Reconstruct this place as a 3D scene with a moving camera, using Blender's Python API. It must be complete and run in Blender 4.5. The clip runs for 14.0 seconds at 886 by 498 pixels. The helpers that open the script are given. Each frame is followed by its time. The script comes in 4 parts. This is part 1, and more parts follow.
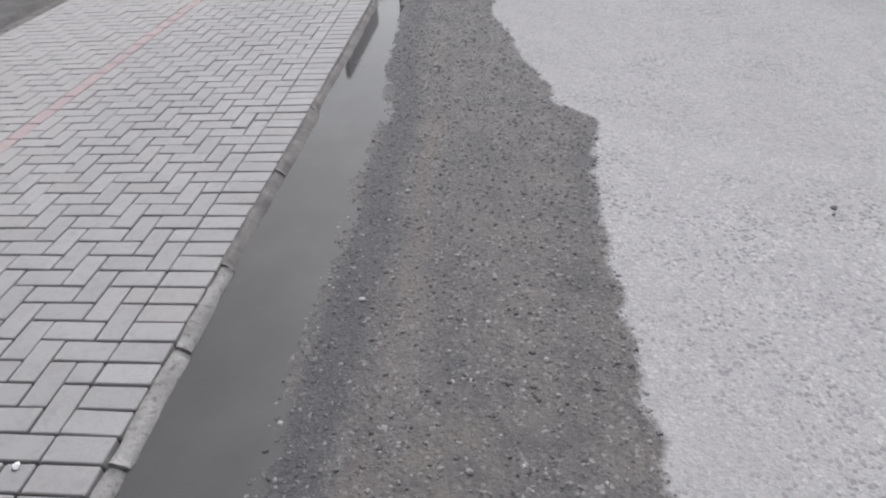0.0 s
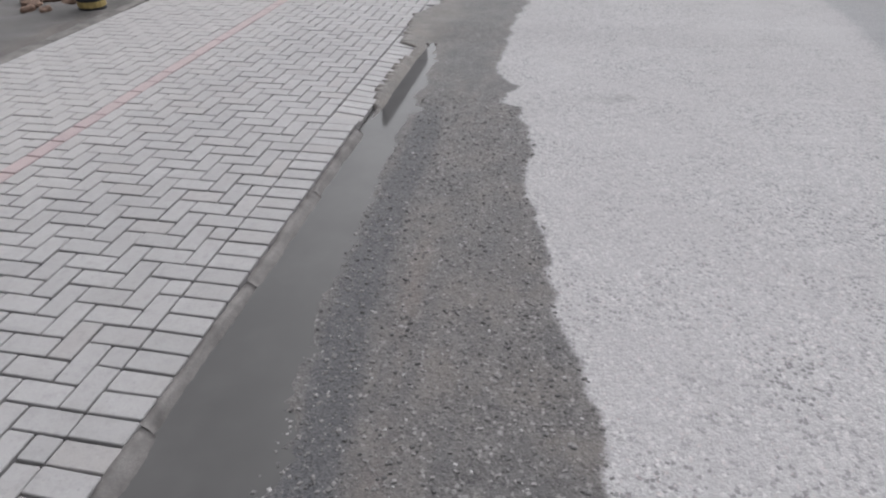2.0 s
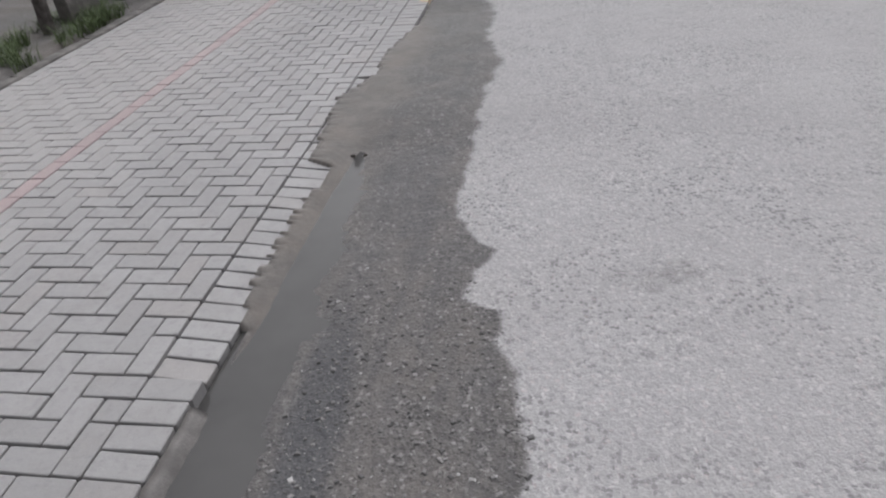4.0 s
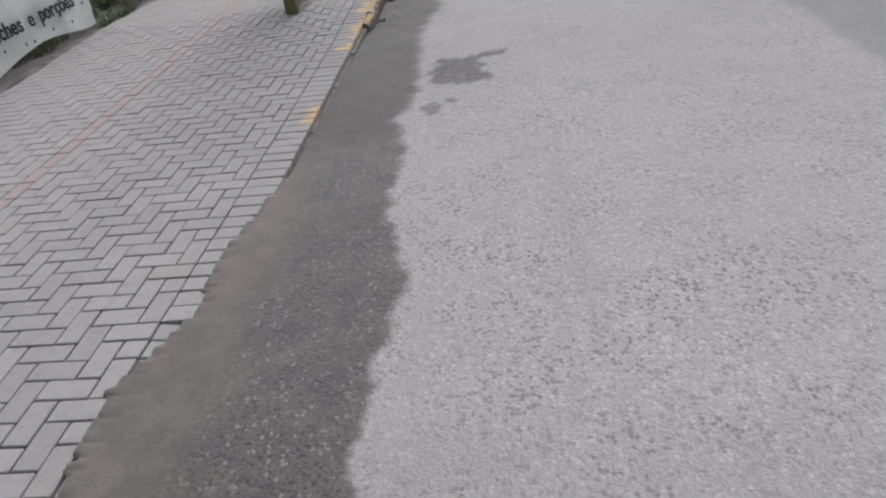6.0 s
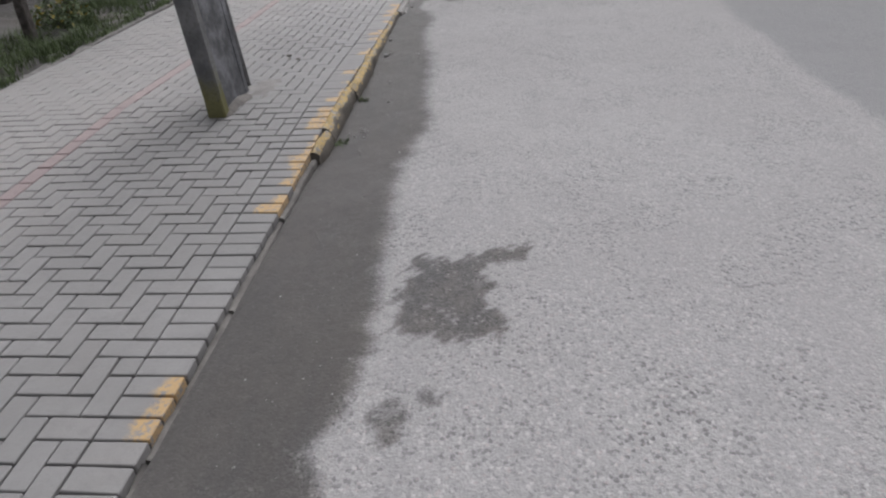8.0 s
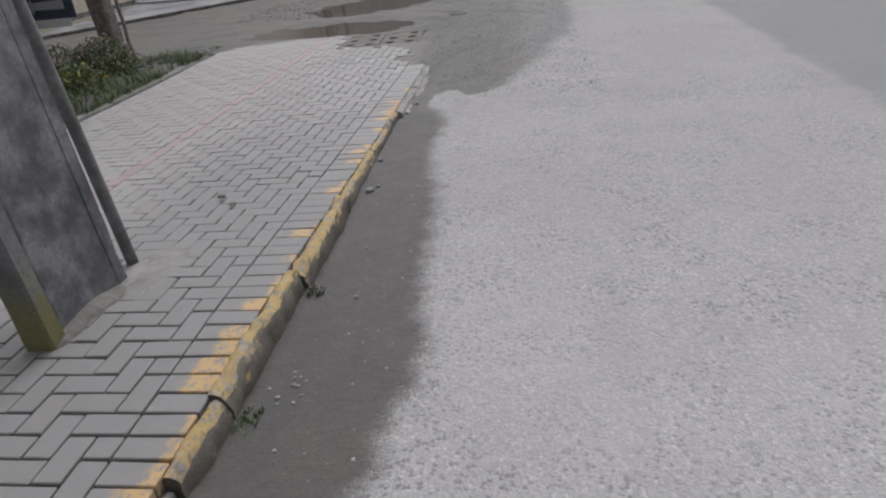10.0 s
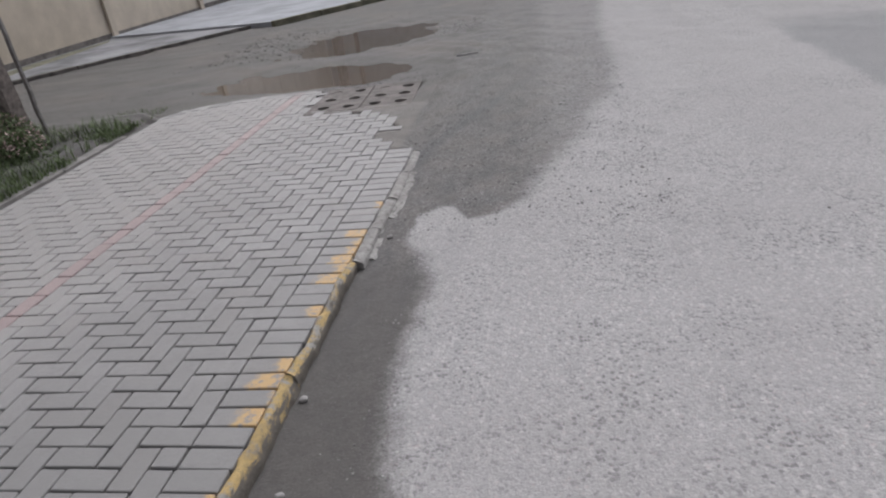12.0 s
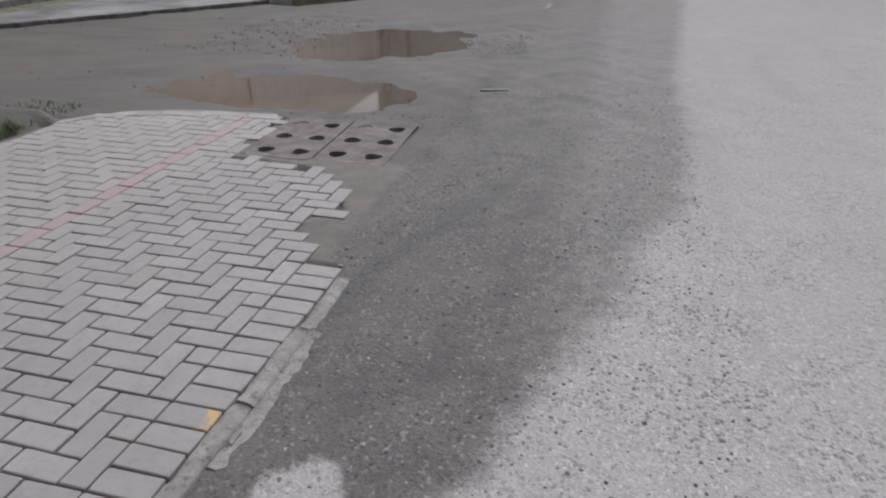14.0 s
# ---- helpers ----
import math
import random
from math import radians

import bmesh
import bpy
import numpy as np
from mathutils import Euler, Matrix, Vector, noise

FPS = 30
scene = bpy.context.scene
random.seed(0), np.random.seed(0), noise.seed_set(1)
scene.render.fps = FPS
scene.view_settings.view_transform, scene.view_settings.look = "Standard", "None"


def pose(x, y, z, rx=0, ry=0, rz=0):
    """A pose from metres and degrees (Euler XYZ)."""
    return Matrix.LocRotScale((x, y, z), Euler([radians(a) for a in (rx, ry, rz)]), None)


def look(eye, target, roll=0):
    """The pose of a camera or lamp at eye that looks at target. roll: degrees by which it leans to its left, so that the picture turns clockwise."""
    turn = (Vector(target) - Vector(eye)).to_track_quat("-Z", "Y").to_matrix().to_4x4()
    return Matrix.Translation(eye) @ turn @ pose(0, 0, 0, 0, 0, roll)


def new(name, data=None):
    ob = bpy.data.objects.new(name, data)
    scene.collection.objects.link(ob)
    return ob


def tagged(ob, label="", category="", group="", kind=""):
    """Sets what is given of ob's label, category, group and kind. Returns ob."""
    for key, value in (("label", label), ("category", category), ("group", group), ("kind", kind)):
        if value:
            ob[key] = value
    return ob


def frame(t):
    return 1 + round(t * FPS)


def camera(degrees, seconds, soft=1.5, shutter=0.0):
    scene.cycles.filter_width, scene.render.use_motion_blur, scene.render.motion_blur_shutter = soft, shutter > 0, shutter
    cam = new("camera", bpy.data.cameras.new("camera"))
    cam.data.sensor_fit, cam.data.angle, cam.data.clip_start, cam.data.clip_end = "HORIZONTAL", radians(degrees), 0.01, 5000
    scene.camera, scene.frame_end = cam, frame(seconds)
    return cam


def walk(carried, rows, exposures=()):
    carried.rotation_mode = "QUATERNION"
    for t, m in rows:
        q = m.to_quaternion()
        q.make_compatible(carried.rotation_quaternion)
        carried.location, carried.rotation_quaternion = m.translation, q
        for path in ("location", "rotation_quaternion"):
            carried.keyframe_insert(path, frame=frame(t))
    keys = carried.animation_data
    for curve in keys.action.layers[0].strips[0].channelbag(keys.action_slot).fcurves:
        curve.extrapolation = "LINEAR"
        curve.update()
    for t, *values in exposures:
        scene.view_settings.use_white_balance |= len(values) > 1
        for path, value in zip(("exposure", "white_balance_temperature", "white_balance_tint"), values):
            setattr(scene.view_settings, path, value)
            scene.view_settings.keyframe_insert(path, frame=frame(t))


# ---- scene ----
cam = camera(68.6, 14.0, soft=2.1)
PATH = [
    (0.0, pose(1.411, -1.413, 1.581, 54.16, 3.00, 4.50)),
    (0.5, pose(1.476, -0.827, 1.608, 56.14, 1.57, 5.42)),
    (0.6, pose(1.481, -0.702, 1.617, 56.32, 0.42, 7.04)),
    (1.0, pose(1.462, -0.179, 1.660, 59.12, 0.91, 6.05)),
    (1.2, pose(1.466, 0.073, 1.669, 55.59, 2.20, 3.64)),
    (1.5, pose(1.484, 0.454, 1.663, 56.88, 3.42, 6.69)),
    (1.8, pose(1.490, 0.810, 1.649, 54.17, 0.84, 10.02)),
    (2.0, pose(1.469, 1.069, 1.641, 55.71, 0.63, 10.84)),
    (2.5, pose(1.373, 1.696, 1.595, 55.19, 4.14, 6.76)),
    (2.6, pose(1.364, 1.808, 1.584, 54.98, 3.17, 7.06)),
    (5.0, pose(1.443, 4.456, 1.558, 55.67, 6.40, 8.60)),
    (5.5, pose(1.501, 5.041, 1.603, 57.71, 2.07, 7.61)),
    (6.0, pose(1.473, 5.710, 1.606, 55.79, 6.76, 2.86)),
    (6.5, pose(1.466, 6.260, 1.642, 55.70, 2.16, 3.66)),
    (7.0, pose(1.470, 6.877, 1.689, 57.59, 3.06, 4.82)),
    (7.1, pose(1.466, 7.017, 1.695, 57.54, 2.18, 5.13)),
    (9.5, pose(1.287, 10.118, 1.464, 58.79, 6.46, 1.80)),
    (10.0, pose(1.316, 10.684, 1.433, 62.58, 5.14, 5.88)),
    (10.5, pose(1.316, 11.278, 1.435, 65.30, 4.97, 8.56)),
    (11.0, pose(1.326, 11.890, 1.452, 63.88, 7.74, 6.39)),
    (11.5, pose(1.305, 12.434, 1.475, 63.68, 3.43, 9.85)),
    (12.0, pose(1.298, 13.078, 1.523, 63.16, 7.07, 7.41)),
    (12.5, pose(1.328, 13.634, 1.540, 61.95, 1.66, 10.27)),
    (13.0, pose(1.345, 14.230, 1.547, 65.95, 1.22, 11.53)),
    (13.3, pose(1.360, 14.595, 1.555, 62.73, 3.06, 11.15)),
    (13.5, pose(1.366, 14.849, 1.548, 63.81, 1.52, 11.78)),
    (14.0, pose(1.376, 15.355, 1.497, 62.58, -0.24, 14.21)),
]
EXPOSURE = [(0.0, 0.27, 6240, 11.5), (0.5, 0.31, 6240, 12), (1.0, 0.27, 6250, 11.5), (1.5, 0.2, 6260, 11.5), (2.0, 0.2, 6270, 11.5), (2.5, 0.15, 6280, 11.5), (5.0, 0.03, 6310, 11.5), (6.0, -0.02, 6330, 11.5), (6.5, -0.1, 6350, 11.5), (7.0, -0.12, 6350, 11.5),
            (9.5, -0.06, 6350, 11.5), (10.0, -0.07, 6350, 11.5), (10.5, 0.03, 6350, 11.5), (11.5, -0.02, 6340, 12), (14.0, -0.02, 6330, 13.5)]
walk(cam, PATH, EXPOSURE)

# ---- light: bright overcast sky ----
world = bpy.data.worlds.new("overcast")
scene.world = world
world.use_nodes = True
wn, wl_ = world.node_tree.nodes, world.node_tree.links
wn.clear()
sky = wn.new("ShaderNodeTexSky")
sky.sky_type, sky.sun_disc = "NISHITA", False
sky.sun_elevation, sky.sun_rotation = radians(52), radians(8)
sky.dust_density, sky.ozone_density = 9.0, 1.0
hue = wn.new("ShaderNodeHueSaturation")
hue.inputs["Saturation"].default_value = 0.12
bg = wn.new("ShaderNodeBackground")
bg.inputs["Strength"].default_value = 0.112
wout = wn.new("ShaderNodeOutputWorld")
wl_.new(sky.outputs[0], hue.inputs["Color"])
wl_.new(hue.outputs[0], bg.inputs["Color"])
wl_.new(bg.outputs[0], wout.inputs["Surface"])
sun = new("sun", bpy.data.lights.new("sun", "SUN"))
sun.data.energy, sun.data.angle, sun.data.color = 0.5, radians(80), (0.965, 0.98, 1.0)
sun.matrix_world = look((1.4, 10, 12.8), (0, 0, 0))


# ---- materials ----
class Nodes:
    """Short hand for a node material."""

    def __init__(self, name, rough=0.85, metal=0.0, spec=0.4):
        self.mat = bpy.data.materials.new(name)
        self.mat.use_nodes = True
        self.tree = self.mat.node_tree
        self.bsdf = self.tree.nodes["Principled BSDF"]
        self.bsdf.inputs["Roughness"].default_value = rough
        self.bsdf.inputs["Metallic"].default_value = metal
        self.bsdf.inputs["Specular IOR Level"].default_value = spec
        self.geo = self.tree.nodes.new("ShaderNodeNewGeometry")
        self.tex = self.tree.nodes.new("ShaderNodeTexCoord")

    def link(self, a, b):
        self.tree.links.new(a, b)

    def put(self, socket, v):
        if isinstance(v, (int, float)):
            socket.default_value = v
        elif isinstance(v, tuple):
            socket.default_value = (*v, 1) if len(v) == 3 else v
        else:
            self.link(v, socket)

    def noise(self, scale, detail=4, rough=0.6, local=False, distort=0.0):
        n = self.tree.nodes.new("ShaderNodeTexNoise")
        n.inputs["Scale"].default_value, n.inputs["Detail"].default_value = scale, detail
        n.inputs["Roughness"].default_value, n.inputs["Distortion"].default_value = rough, distort
        self.link(self.tex.outputs["Object"] if local else self.geo.outputs["Position"], n.inputs["Vector"])
        return n.outputs["Fac"]

    def streak(self, across, along_, detail, shift=0.0):
        """Noise drawn out along the street."""
        mp = self.tree.nodes.new("ShaderNodeMapping")
        mp.inputs["Scale"].default_value, mp.inputs["Location"].default_value = (across, along_, 1), (shift, shift, 0)
        self.link(self.geo.outputs["Position"], mp.inputs["Vector"])
        n = self.tree.nodes.new("ShaderNodeTexNoise")
        n.inputs["Scale"].default_value, n.inputs["Detail"].default_value, n.inputs["Roughness"].default_value = 1.0, detail, 0.65
        self.link(mp.outputs[0], n.inputs["Vector"])
        return n.outputs["Fac"]

    def ramp(self, fac, lo, hi, a=0.0, b=1.0):
        n = self.tree.nodes.new("ShaderNodeMapRange")
        n.interpolation_type = "SMOOTHSTEP"
        self.put(n.inputs["Value"], fac)
        for k, v in (("From Min", lo), ("From Max", hi), ("To Min", a), ("To Max", b)):
            n.inputs[k].default_value = v
        return n.outputs["Result"]

    def math(self, op, a, b=0.0):
        n = self.tree.nodes.new("ShaderNodeMath")
        n.operation = op
        self.put(n.inputs[0], a), self.put(n.inputs[1], b)
        return n.outputs[0]

    def mix(self, fac, a, b, mode="MIX"):
        n = self.tree.nodes.new("ShaderNodeMix")
        n.data_type, n.blend_type = "RGBA", mode
        self.put(n.inputs["Factor"], fac), self.put(n.inputs["A"], a), self.put(n.inputs["B"], b)
        return n.outputs["Result"]

    def attr(self, name):
        n = self.tree.nodes.new("ShaderNodeAttribute")
        n.attribute_name = name
        return n.outputs["Fac"]

    def random(self):
        return self.tree.nodes.new("ShaderNodeObjectInfo").outputs["Random"]

    def island(self):
        return self.geo.outputs["Random Per Island"]

    def done(self, color, bump=None, strength=0.4, dist=0.004, rough=None):
        self.put(self.bsdf.inputs["Base Color"], color)
        if rough is not None:
            self.put(self.bsdf.inputs["Roughness"], rough)
        if bump is not None:
            b = self.tree.nodes.new("ShaderNodeBump")
            b.inputs["Strength"].default_value, b.inputs["Distance"].default_value = strength, dist
            self.link(bump, b.inputs["Height"])
            self.link(b.outputs[0], self.bsdf.inputs["Normal"])
        return self.mat


def simple(name, color, rough=0.8, metal=0.0, var=0.25, scale=14.0, fine=160.0, strength=0.35):
    m = Nodes(name, rough, metal)
    dark = tuple(c * (1 - var) for c in color)
    lite = tuple(min(1, c * (1 + var)) for c in color)
    c = m.mix(m.ramp(m.noise(scale), 0.3, 0.7), dark, lite)
    c = m.mix(m.ramp(m.noise(fine, 3), 0.35, 0.7, 0, 0.45), c, tuple(x * 0.6 for x in color))
    return m.done(c, m.noise(fine, 4), strength)


def ground_material():
    """Worn chip-sealed road, its wet and muddy gutter, and the earth of the side street, by the sheet's own attributes."""
    m = Nodes("road_surface", 0.9, 0, 0.35)
    m.bsdf.inputs["Sheen Weight"].default_value, m.bsdf.inputs["Sheen Roughness"].default_value = 0.3, 0.4
    wet0, mud, earth = m.attr("wet"), m.attr("mud"), m.attr("earth")
    edge = m.math("MULTIPLY", m.math("SUBTRACT", m.noise(16, 5, 0.7), 0.5), 0.5)
    grain = m.math("MULTIPLY", m.math("SUBTRACT", m.noise(105, 3, 0.7), 0.5), 0.5)
    wet = m.ramp(m.math("ADD", m.math("ADD", wet0, edge), grain), 0.18, 0.82)

    # broken rather than round outlines for the chips
    twist = m.tree.nodes.new("ShaderNodeTexNoise")
    twist.inputs["Scale"].default_value, twist.inputs["Detail"].default_value = 95.0, 3.0
    m.link(m.geo.outputs["Position"], twist.inputs["Vector"])
    jagged = m.tree.nodes.new("ShaderNodeVectorMath")
    jagged.operation = "MULTIPLY_ADD"
    m.link(twist.outputs["Color"], jagged.inputs[0])
    jagged.inputs[1].default_value = (0.022, 0.022, 0.0)
    m.link(m.geo.outputs["Position"], jagged.inputs[2])

    def cells(scale):
        n = m.tree.nodes.new("ShaderNodeTexVoronoi")
        n.voronoi_dimensions = "2D"
        n.inputs["Scale"].default_value = scale
        m.link(jagged.outputs["Vector"], n.inputs["Vector"])
        c = m.tree.nodes.new("ShaderNodeSeparateColor")
        m.link(n.outputs["Color"], c.inputs[0])
        return c.outputs, n.outputs["Distance"]

    # dry aggregate: dusty binder with chips, dark pits in clusters and pale worn stones
    chip, chip_d = cells(125)
    pit, pit_d = cells(58)
    patchy = m.ramp(m.noise(2.4, 5, 0.65), 0.36, 0.66, 0.15, 1.0)
    base = m.mix(chip[0], (0.35, 0.341, 0.344), (0.475, 0.465, 0.469))
    pits = m.math("MULTIPLY", m.ramp(pit[0], 0.71, 0.75), m.ramp(pit_d, 0.34, 0.62, 1.0, 0.0))
    base = m.mix(m.math("MULTIPLY", pits, m.math("MULTIPLY", patchy, 0.82)), base, (0.135, 0.132, 0.136))
    pale = m.math("MULTIPLY", m.ramp(pit[1], 0.86, 0.89), m.ramp(pit_d, 0.3, 0.6, 0.7, 0.0))
    base = m.mix(pale, base, (0.6, 0.585, 0.58))
    base = m.mix(m.math("MULTIPLY", m.ramp(chip[1], 0.9, 0.95, 0, 0.55), patchy), base, (0.21, 0.2, 0.2))
    base = m.mix(m.ramp(chip[2], 0.95, 0.98, 0, 0.4), base, (0.56, 0.47, 0.46))
    base = m.mix(m.ramp(m.noise(0.8, 5), 0.35, 0.7, 0, 0.4), base, (0.37, 0.355, 0.356))
    base = m.mix(m.ramp(m.noise(0.45, 4, 0.6), 0.52, 0.72, 0, 0.35), base, (0.5, 0.49, 0.49))
    base = m.mix(m.ramp(m.streak(2.2, 0.16, 4, 7.0), 0.52, 0.7, 0, 0.28), base, (0.31, 0.302, 0.306))
    base = m.mix(m.ramp(m.math("ADD", m.attr("right_band"), edge), 0.2, 0.8, 0, 0.75), base, m.mix(chip[0], (0.215, 0.215, 0.222), (0.3, 0.3, 0.306)))
    # wet, silty gravel
    dark = m.mix(chip[0], (0.088, 0.083, 0.082), (0.166, 0.157, 0.154))
    dark = m.mix(m.math("MULTIPLY", m.ramp(pit[1], 0.86, 0.9, 0, 0.8), m.ramp(pit_d, 0.3, 0.6, 1, 0)), dark, (0.3, 0.288, 0.284))
    dark = m.mix(m.math("MULTIPLY", m.ramp(pit[0], 0.82, 0.86, 0, 0.75), m.ramp(pit_d, 0.3, 0.6, 1, 0)), dark, (0.05, 0.048, 0.05))
    dark = m.mix(m.ramp(m.noise(2.3, 6, 0.65), 0.4, 0.7, 0, 0.5), dark, (0.19, 0.168, 0.15))
    dark = m.mix(m.ramp(m.noise(4.2, 6, 0.65), 0.48, 0.68, 0, 0.6), dark, (0.082, 0.08, 0.083))
    dark = m.mix(m.ramp(m.streak(7.0, 0.9, 5), 0.45, 0.68, 0, 0.45), dark, (0.088, 0.087, 0.091))
    dark = m.mix(m.ramp(m.streak(5.0, 0.7, 4, 3.1), 0.54, 0.72, 0, 0.35), dark, (0.19, 0.172, 0.16))
    rust = m.ramp(m.math("ADD", m.attr("rust"), m.math("MULTIPLY", edge, 1.4)), 0.3, 1.0, 0, 0.38)
    dark = m.mix(rust, dark, m.mix(chip[1], (0.16, 0.125, 0.105), (0.25, 0.2, 0.172)))
    soak = m.ramp(m.math("ADD", m.attr("soak"), m.math("ADD", m.math("MULTIPLY", edge, 1.2), m.math("MULTIPLY", grain, 0.5))), 0.05, 0.75)
    sodden = m.mix(chip[0], (0.052, 0.053, 0.059), (0.112, 0.11, 0.114))
    dark = m.mix(m.math("MULTIPLY", soak, 0.9), dark, sodden)
    slime = m.mix(m.ramp(m.noise(26, 6, 0.7), 0.3, 0.7), (0.072, 0.066, 0.063), (0.1, 0.092, 0.088))
    slime = m.mix(m.ramp(m.streak(6.0, 0.8, 5, 9.0), 0.45, 0.7, 0, 0.6), slime, (0.066, 0.063, 0.064))
    sludge = m.ramp(m.math("ADD", m.attr("sludge"), edge), 0.2, 0.9)
    dark = m.mix(m.math("MULTIPLY", sludge, 0.85), dark, slime)
    c = m.mix(wet, base, dark)
    silt = m.mix(m.ramp(m.noise(7, 6, 0.7), 0.3, 0.7), (0.118, 0.11, 0.104), (0.178, 0.162, 0.15))
    silt = m.mix(m.ramp(m.noise(1.6, 5, 0.65), 0.42, 0.68, 0, 0.38), silt, (0.195, 0.162, 0.136))
    mudm = m.ramp(m.math("ADD", mud, m.math("MULTIPLY", edge, 0.9)), 0.1, 0.95)
    c = m.mix(mudm, c, silt)
    c = m.mix(m.math("MULTIPLY", m.attr("joint"), 0.75), c, (0.06, 0.056, 0.054))
    soil = m.mix(m.ramp(m.noise(1.7, 7, 0.7), 0.3, 0.7), (0.064, 0.059, 0.056), (0.112, 0.103, 0.098))
    soil = m.mix(m.ramp(m.noise(0.7, 5, 0.6), 0.45, 0.68, 0, 0.6), soil, (0.145, 0.12, 0.103))
    soil = m.mix(m.ramp(m.streak(0.35, 2.4, 5, 1.7), 0.5, 0.66, 0, 0.5), soil, (0.075, 0.071, 0.07))
    soil = m.mix(m.ramp(m.noise(60, 4), 0.5, 0.8, 0, 0.5), soil, (0.165, 0.156, 0.149))
    em = m.ramp(m.math("ADD", earth, edge), 0.35, 0.65)
    c = m.mix(em, c, soil)
    rough = m.ramp(wet, 0, 1, 0.92, 0.72)
    d = m.math("ADD", m.math("MULTIPLY", chip_d, 0.6), m.math("MULTIPLY", m.noise(190, 4), 0.6))
    d = m.math("SUBTRACT", d, m.math("MULTIPLY", pits, 0.5))
    d = m.math("SUBTRACT", d, m.math("MULTIPLY", m.math("MULTIPLY", pit_d, m.ramp(pit[2], 0.35, 0.6)), 1.1))
    flat = m.ramp(m.math("MAXIMUM", mudm, m.math("MULTIPLY", sludge, 0.9)), 0, 1, 1.0, 0.35)
    return m.done(c, m.math("MULTIPLY", d, flat), 0.55, 0.006, rough)


def paver_material(name, tone, per_object, tint=(0.35, 0.341, 0.342), paint=False):
    m = Nodes(name, 0.6, 0, 0.5)
    m.bsdf.inputs["Sheen Weight"].default_value, m.bsdf.inputs["Sheen Roughness"].default_value = 0.22, 0.4
    r = m.random() if per_object else m.island()
    a = tuple(x * 0.91 * tone for x in tint)
    b = tuple(x * 1.075 * tone for x in tint)
    c = m.mix(r, a, b)
    warm = m.math("FRACT", m.math("MULTIPLY", r, 17.0))
    c = m.mix(m.ramp(warm, 0.8, 1.0, 0, 0.3), c, (0.33, 0.29, 0.27))
    c = m.mix(m.ramp(m.noise(1.1, 5), 0.38, 0.72, 0, 0.5), c, tuple(x * 0.78 * tone for x in tint))
    c = m.mix(m.ramp(m.noise(4.7, 6, 0.7), 0.44, 0.7, 0, 0.4), c, tuple(x * y * 0.78 * tone for x, y in zip(tint, (1.03, 1.0, 0.96))))
    c = m.mix(m.ramp(m.noise(22, 5, 0.65), 0.46, 0.78, 0, 0.55), c, tuple(x * 0.66 * tone for x in tint))
    c = m.mix(m.ramp(m.noise(420, 2), 0.5, 0.7, 0, 0.4), c, tuple(x * 0.55 * tone for x in tint))
    c = m.mix(m.ramp(m.noise(75, 4, 0.7), 0.56, 0.72, 0, 0.5), c, tuple(x * 0.6 * tone for x in tint))
    c = m.mix(m.ramp(m.noise(48, 4, 0.7), 0.6, 0.75, 0, 0.3), c, tuple(min(1, x * 1.35 * tone) for x in tint))
    sx = m.tree.nodes.new("ShaderNodeSeparateXYZ")
    m.link(m.geo.outputs["Position"], sx.inputs[0])
    # blocks on the kerb side are darker within a few metres of y = 12.7
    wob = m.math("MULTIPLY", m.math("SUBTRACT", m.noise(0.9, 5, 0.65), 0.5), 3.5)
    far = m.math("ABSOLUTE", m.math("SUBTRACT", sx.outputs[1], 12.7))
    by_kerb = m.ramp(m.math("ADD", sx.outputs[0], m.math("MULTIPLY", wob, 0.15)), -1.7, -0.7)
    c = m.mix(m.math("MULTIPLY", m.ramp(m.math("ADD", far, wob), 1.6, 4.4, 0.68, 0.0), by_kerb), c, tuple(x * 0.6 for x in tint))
    c = m.mix(m.math("MULTIPLY", m.math("SUBTRACT", 1.0, by_kerb), m.ramp(m.noise(3.1, 5, 0.65), 0.3, 0.6, 0.3, 0.65)), c, tuple(x * y for x, y in zip(tint, (1.12, 1.1, 1.07))))
    if paint:
        strip = m.math("ADD", sx.outputs[0], m.math("MULTIPLY", m.math("SUBTRACT", m.noise(13, 4), 0.5), 0.16))
        strip = m.math("ADD", strip, m.math("MULTIPLY", m.math("SUBTRACT", r, 0.5), 0.12))
        worn = m.math("MULTIPLY", m.ramp(strip, 0.10, 0.15), m.ramp(m.noise(32, 5, 0.7), 0.36, 0.52))
        c = m.mix(m.math("MULTIPLY", worn, 0.74), c, (0.64, 0.4, 0.15))
    return m.done(c, m.math("ADD", m.noise(300, 4), m.noise(60, 3)), 0.35, 0.004)


